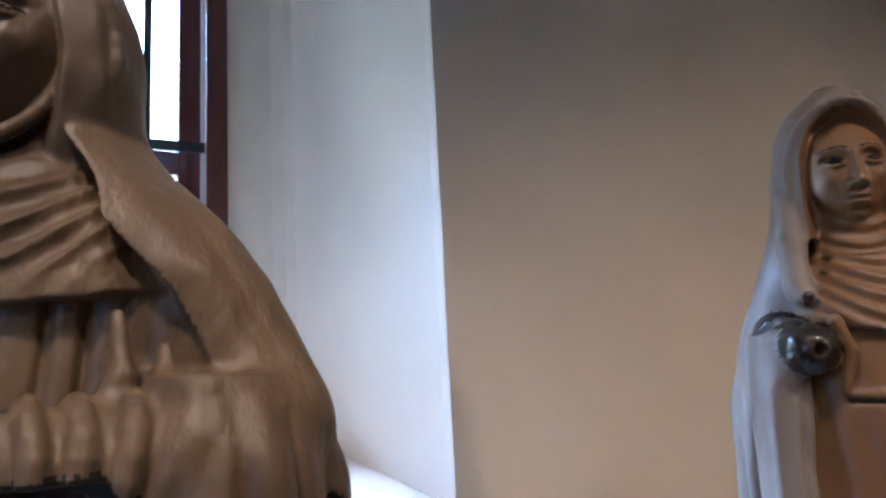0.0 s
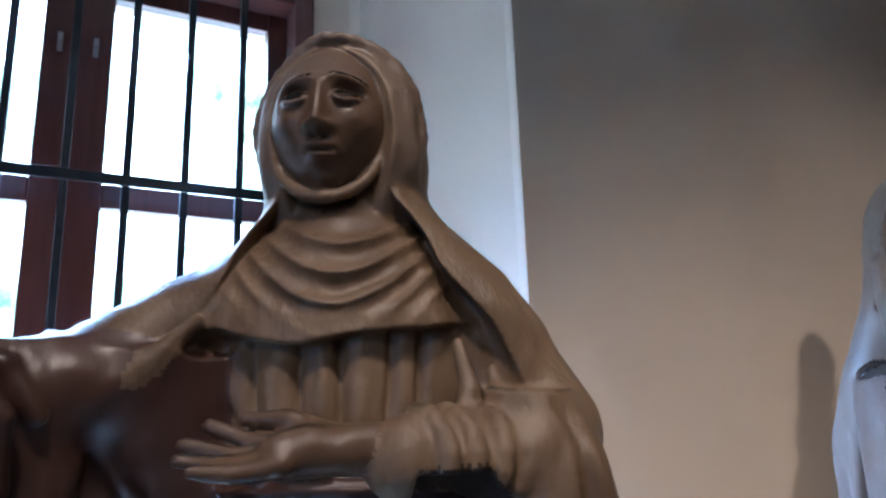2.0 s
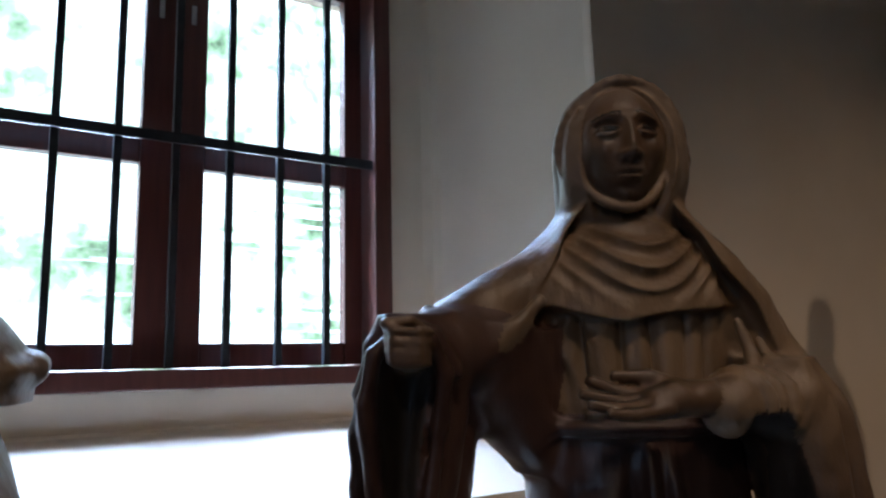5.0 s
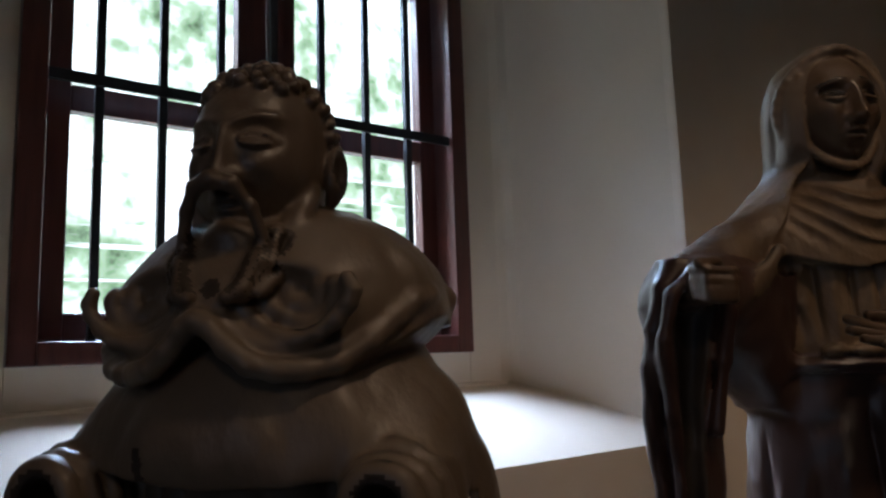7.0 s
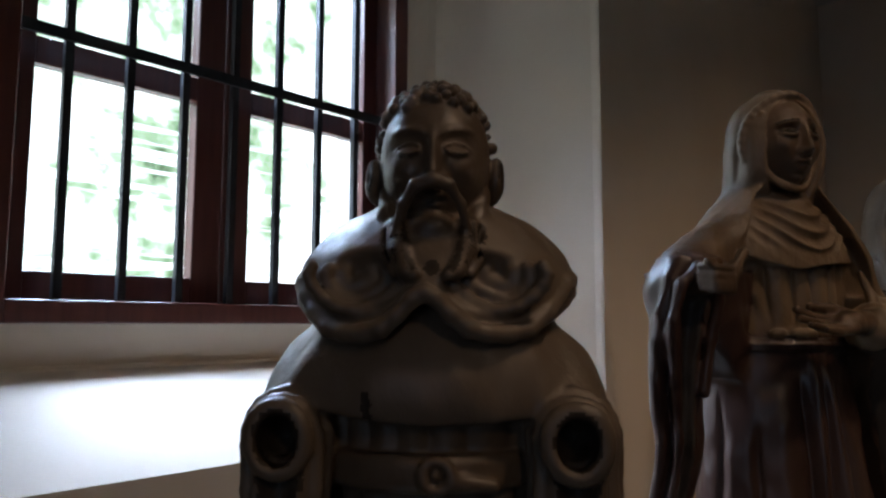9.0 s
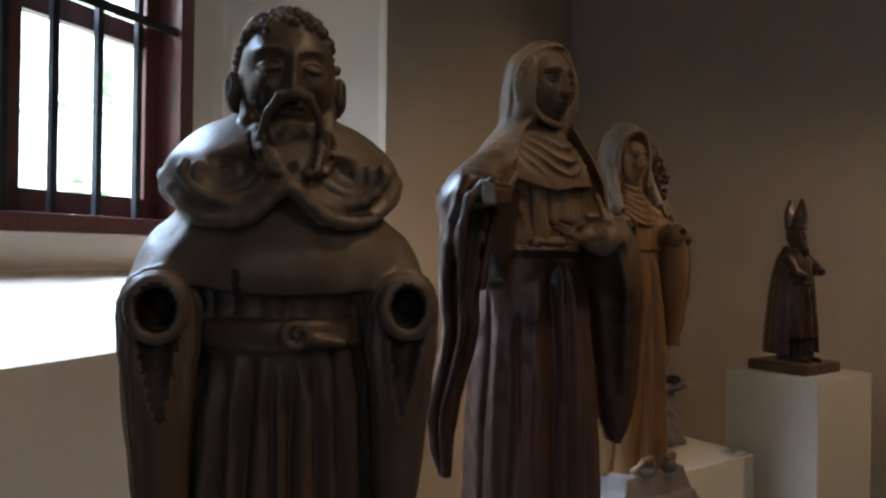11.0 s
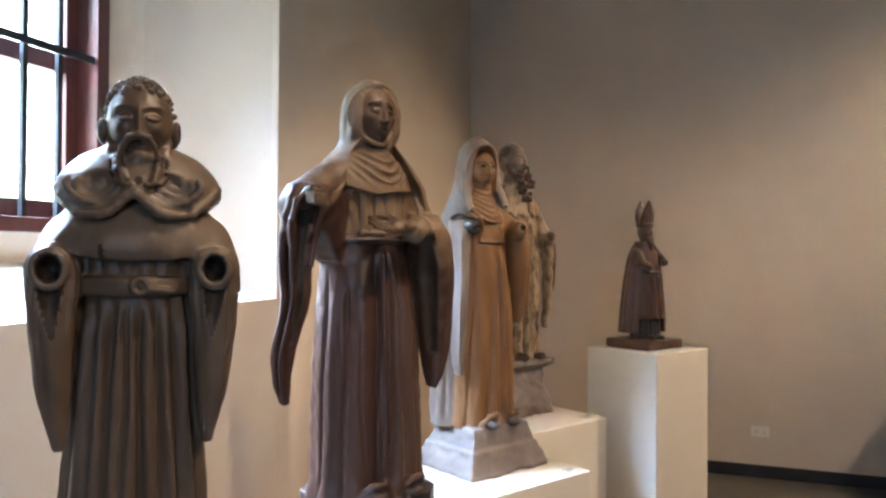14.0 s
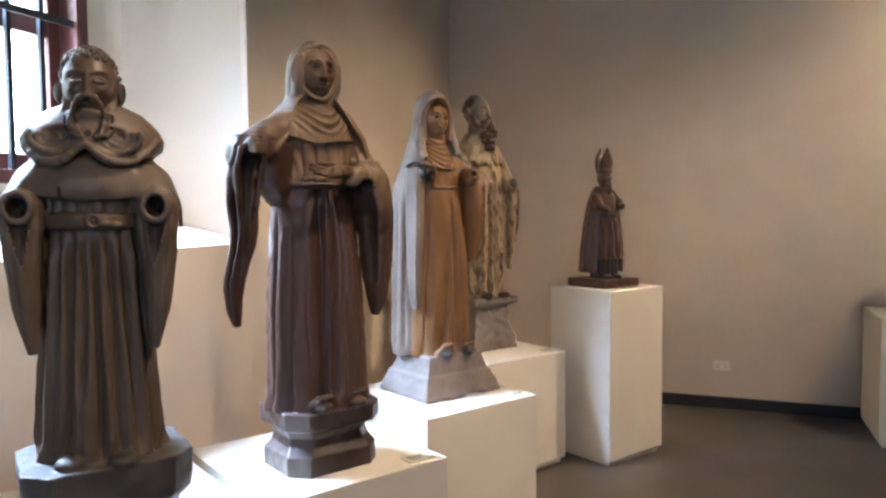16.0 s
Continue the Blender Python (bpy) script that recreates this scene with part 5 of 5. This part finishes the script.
def carve_elder():
    S = Carving(-0.24, 0.27, -0.23, 0.20, -0.01, 1.50, 0.0056, ((-0.09, 0.09), (-0.15, 0.02), (1.12, 1.49), 0.0032))
    # battered foot block with a projecting slab on top
    S.slab([(0, 0.165, 0.130), (0.05, 0.165, 0.130), (0.10, 0.148, 0.115), (0.15, 0.128, 0.098), (0.245, 0.126, 0.096), (0.262, 0.155, 0.125), (0.272, 0.168, 0.138), (0.30, 0.168, 0.138)], 0, mat=3, rough=0.003, at=(0.01, 0))
    folds = ridges([(-30, 5, 0.014, 0.3, 1.0, 12), (-16, 4, -0.014, 0.3, 0.95, 10), (-4, 4, 0.014, 0.3, 1.0, 4), (8, 3.5, -0.015, 0.3, 1.0, 0), (20, 4.5, 0.015, 0.3, 1.05, -6), (33, 4, -0.015, 0.3, 0.95, -10), (48, 6, 0.014, 0.3, 1.0, -12), (64, 4, -0.012, 0.3, 0.9, -8), (-48, 4, -0.012, 0.3, 0.9, 10), (-64, 6, 0.010, 0.3, 0.9, 6), (80, 5, 0.010, 0.3, 0.9, 0)],
                   lambda T, Z, X, Y: 0.004 * np.sin(9 * T + 23 * Z) * np.sin(31 * Z + 2 * T))
    S.loft([(0.295, 0.004, 0, 0.132, 0.112), (0.6, 0.002, 0, 0.134, 0.108), (0.95, 0, 0, 0.128, 0.098), (1.10, 0, 0.004, 0.138, 0.096), (1.18, -0.008, 0.006, 0.115, 0.085), (1.25, -0.018, 0.008, 0.06, 0.06)], folds, 0.006, 0)
    # short cape with a ragged lower edge
    S.loft([(1.02, -0.004, 0.004, 0.168, 0.118), (1.10, -0.006, 0.004, 0.162, 0.116), (1.17, -0.010, 0.006, 0.130, 0.100), (1.24, -0.016, 0.008, 0.075, 0.072)], ridges([(-50, 8, 0.006, 1.0, 1.2, 0), (-25, 5, -0.006, 1.0, 1.2, 0), (30, 6, -0.006, 1.0, 1.2, 0), (55, 8, 0.006, 1.0, 1.2, 0)]), 0.003, 0,
           clip=lambda X, Y, Z: np.maximum(1.075 + 0.012 * np.sin(X * 95) + 0.008 * np.sin(X * 41 + Y * 60) - Z, 0.018 - np.abs(X + 0.005) + 0 * Z - 0.5 * np.clip(Y + 0.05, 0, 1)))
    # one arm bent forward with a dark hanging lining, the other lowered
    S.limb((0.13, -0.01, 1.09), (0.180, -0.065, 0.93), 0.046, 0.046, 0.012, 0)
    S.limb((0.180, -0.065, 0.93), (0.135, -0.145, 0.965), 0.040, 0.026, 0.010, 0)
    S.ball((0.125, -0.160, 0.972), (0.022, 0.026, 0.018), 0.006, 1)
    S.loft([(0.62, 0.198, -0.070, 0.010, 0.026), (0.72, 0.200, -0.072, 0.018, 0.042), (0.82, 0.196, -0.074, 0.026, 0.050), (0.93, 0.188, -0.070, 0.034, 0.050)], None, 0.008, 2)
    S.loft([(0.46, 0.150, -0.085, 0.010, 0.018), (0.62, 0.158, -0.095, 0.020, 0.034), (0.80, 0.165, -0.095, 0.024, 0.036), (0.93, 0.168, -0.090, 0.026, 0.036)], None, 0.006, 0)
    S.limb((-0.14, -0.01, 1.09), (-0.162, -0.075, 0.96), 0.045, 0.040, 0.012, 0)
    S.loft([(0.56, -0.165, -0.055, 0.014, 0.024), (0.78, -0.168, -0.058, 0.028, 0.046), (0.97, -0.162, -0.055, 0.034, 0.048)], ridges([(-40, 9, 0.006, 0.58, 0.95, 10), (20, 8, -0.006, 0.58, 0.95, 0)]), 0.010, 0)
    # hollow in the robe, dark colour standing for its shade
    S.ball((0.085, -0.105, 0.48), (0.035, 0.03, 0.09), 0.006, 2, True)
    for x in (-0.05, 0.075):
        S.ball((x, -0.122, 0.316), (0.032, 0.040, 0.022), 0.005, 2)
    # head, close cap, curled dark beard
    S.turn((-0.02, 0.0, 1.3), 0, 0, 6)
    hx = -0.026
    S.limb((hx, 0.0, 1.22), (hx, -0.004, 1.32), 0.050, 0.046, 0.01, 1)
    S.ball((hx, 0.0, 1.385), (0.065, 0.080, 0.088), 0.008, 1)
    face(S, (hx, -0.030, 1.378), 0.86, 1, width=0.068, lids=1.2)
    S.loft([(1.375, hx, 0.018, 0.069, 0.072), (1.41, hx, 0.010, 0.071, 0.076), (1.445, hx, 0.008, 0.055, 0.060), (1.472, hx, 0.006, 0.022, 0.026)], None, 0.003, 2, clip=lambda X, Y, Z: np.minimum(1.415 - Z, -0.035 - Y))
    for sx in (-1, 1):
        S.ball((hx + sx * 0.068, -0.004, 1.362), (0.010, 0.016, 0.024), 0.004, 1)
        S.rope([(hx + sx * 0.060, -0.020, 1.345), (hx + sx * 0.055, -0.045, 1.305), (hx + sx * 0.035, -0.070, 1.27)], 0.014, 0.020, 0.008, 2)
        S.rope([(hx + sx * 0.004, -0.108, 1.333), (hx + sx * 0.020, -0.102, 1.322), (hx + sx * 0.034, -0.088, 1.298)], 0.009, 0.007, 0.004, 2)
    rnd = random.Random(2)
    for _ in range(64):
        t = rnd.random()
        S.ball((hx + rnd.uniform(-0.060, 0.060) * (1 - 0.45 * t), -0.070 - 0.040 * rnd.random() - 0.016 * t, 1.308 - 0.150 * t), (0.015, 0.013, 0.013), 0.002, 2)
    S.turn()
    S.chisel(0.0022, 48)
    return S.skin("elder_statue", [FLAKED, CAPE, DARKWOOD, STONEGREY], (*ELDER, 0.65), "bearded carved statue in flaking gilded robe on stone block", "statue", STATUES, YAW)


def carve_bishop():
    S = Carving(-0.23, 0.23, -0.22, 0.22, -0.01, 0.84, 0.0044, ((-0.06, 0.06), (-0.10, 0.02), (0.50, 0.83), 0.0028))
    S.slab([(0, 0.155, 0.145), (0.045, 0.155, 0.145), (0.05, 0.15, 0.14)], 0, mat=0, rough=0.0008, turn=13)
    # black cassock, red-brown alb above it, long cope open in front
    S.loft([(0.045, 0.005, -0.004, 0.086, 0.080), (0.16, 0.004, -0.004, 0.083, 0.076), (0.22, 0.004, -0.004, 0.082, 0.074)], pleats(16, 0.006, 0, 0.3), 0.005, 1)
    S.loft([(0.165, 0.004, -0.014, 0.100, 0.086), (0.25, 0.003, -0.014, 0.094, 0.084), (0.36, 0.0, -0.012, 0.080, 0.074), (0.44, 0, -0.010, 0.076, 0.068), (0.53, 0, -0.006, 0.072, 0.058), (0.585, 0, 0, 0.036, 0.036)],
           ridges([(-6, 6, 0.007, 0.16, 0.42, 0), (8, 4, -0.006, 0.16, 0.42, 0), (22, 6, 0.006, 0.16, 0.42, -6), (-24, 5, -0.006, 0.16, 0.42, 6), (-38, 6, 0.006, 0.16, 0.42, 6), (40, 5, -0.006, 0.16, 0.42, -6)], lambda T, Z, X, Y: 0.002 * np.sin(11 * T + 40 * Z) * np.clip((0.42 - Z) / 0.05, 0, 1)), 0.005, 0)
    S.rope([(-0.072, -0.040, 0.425), (-0.03, -0.080, 0.420), (0.03, -0.080, 0.420), (0.072, -0.040, 0.425)], 0.006, 0.006, 0.003, 1)
    S.loft([(0.085, 0.0, 0.020, 0.150, 0.104), (0.22, 0.0, 0.020, 0.138, 0.100), (0.40, 0.0, 0.016, 0.116, 0.088), (0.50, 0, 0.010, 0.100, 0.076), (0.555, 0, 0.006, 0.082, 0.064), (0.595, 0, 0.004, 0.046, 0.046)],
           ridges([(-75, 8, 0.006, 0.09, 0.5, 0), (-95, 5, -0.006, 0.09, 0.5, 0), (-60, 4, -0.005, 0.09, 0.45, 0), (70, 8, 0.006, 0.09, 0.5, 0), (55, 4, -0.005, 0.09, 0.45, 0), (95, 5, -0.006, 0.09, 0.5, 0)]), 0.003, 0,
           clip=lambda X, Y, Z: np.minimum(0.052 + (0.6 - Z) * 0.085 - np.abs(X), -0.004 - Y))
    for x in (-0.032, 0.036):
        S.ball((x, -0.088, 0.060), (0.022, 0.034, 0.015), 0.004, 1)
    # broken arms at the chest
    S.limb((-0.070, -0.015, 0.525), (-0.076, -0.060, 0.475), 0.030, 0.026, 0.008, 0)
    S.limb((-0.076, -0.060, 0.475), (-0.040, -0.088, 0.455), 0.024, 0.018, 0.006, 0)
    S.limb((0.070, -0.015, 0.525), (0.078, -0.062, 0.480), 0.030, 0.026, 0.008, 0)
    S.limb((0.078, -0.062, 0.480), (0.060, -0.098, 0.475), 0.022, 0.018, 0.006, 0)
    # stump hole in black, the shade inside given by colour
    S.ball((0.056, -0.116, 0.476), (0.010, 0.014, 0.010), 0.003, 1, True)
    # head, short beard, two-pointed mitre with a banded rim
    S.limb((0, 0, 0.57), (0, -0.004, 0.62), 0.028, 0.028, 0.006, 0)
    S.ball((0, -0.002, 0.648), (0.041, 0.047, 0.054), 0.006, 0)
    face(S, (0, -0.016, 0.650), 0.56, 0, brow=1.3)
    S.rope([(0, -0.046, 0.605), (0, -0.058, 0.580), (0, -0.060, 0.555)], 0.022, 0.010, 0.006, 0)
    S.loft([(0.672, 0, -0.002, 0.046, 0.050), (0.694, 0, -0.002, 0.048, 0.052)], None, 0.002, 0)
    for sy in (-1, 1):
        S.loft([(0.69, 0, sy * 0.014, 0.045, 0.030), (0.735, 0, sy * 0.026, 0.046, 0.020), (0.775, 0, sy * 0.032, 0.032, 0.012), (0.81, 0, sy * 0.034, 0.012, 0.008), (0.824, 0, sy * 0.034, 0.004, 0.005)], None, 0.003, 0)
        S.rope([(0, sy * 0.052, 0.70), (0, sy * 0.050, 0.75), (0, sy * 0.043, 0.80)], 0.004, 0.003, 0.002, 0)
    S.chisel(0.0007, 60)
    return S.skin("bishop_statue", [DARKWOOD, BLACKWOOD], (*BISHOP, 1.0), "small dark wooden bishop statue in a two-pointed mitre", "statue", STATUES, YAW - 13)


def carve_figure():
    S = Carving(-0.22, 0.22, -0.2, 0.2, -0.01, 0.62, 0.008)
    S.slab([(0, 0.17, 0.15), (0.06, 0.16, 0.14)], 0, mat=0, rough=0.002)
    S.loft([(0.05, 0, 0, 0.15, 0.13), (0.25, 0, 0, 0.13, 0.11), (0.4, 0, 0, 0.11, 0.09), (0.5, 0, 0, 0.05, 0.05)], pleats(12, 0.008, 0, 0.5), 0.006, 0)
    S.ball((0, 0, 0.53), (0.05, 0.055, 0.065), 0.01, 0)
    return S.skin("small_statue", [DUST], (2.42, -1.80, 0.79), "grey weathered carved statue on a white plinth", "statue", STATUES, 90.0)


carve_nun()
carve_monk()
carve_sister()
carve_elder()
carve_bishop()
carve_figure()


# ---- caption cards on the plinths ----
def caption(x, y, u, v, z):
    e = new("caption_card")
    e.matrix_world = pose(x, y, z, 0, 0, YAW) @ pose(u, v, 0)
    part("card", box(-0.05, 0.05, -0.03, 0.03, 0, 0.006, 0.001), CARD, e)
    for i in range(3):
        part("text_line", box(-0.038, 0.03 - 0.012 * i, 0.012 - 0.014 * i, 0.016 - 0.014 * i, 0.0055, 0.0064), DARK, e, "illegible line of print")
    return tagged(e, "small cream caption card lying on the plinth", "label card", "caption cards")


caption(*NUN, 0.27, -0.26, 0.621)
caption(*SISTER, 0.24, -0.33, 0.621)
caption(*ELDER, 0.24, -0.33, 0.651)
caption(*BISHOP, 0.21, 0.10, 1.001)
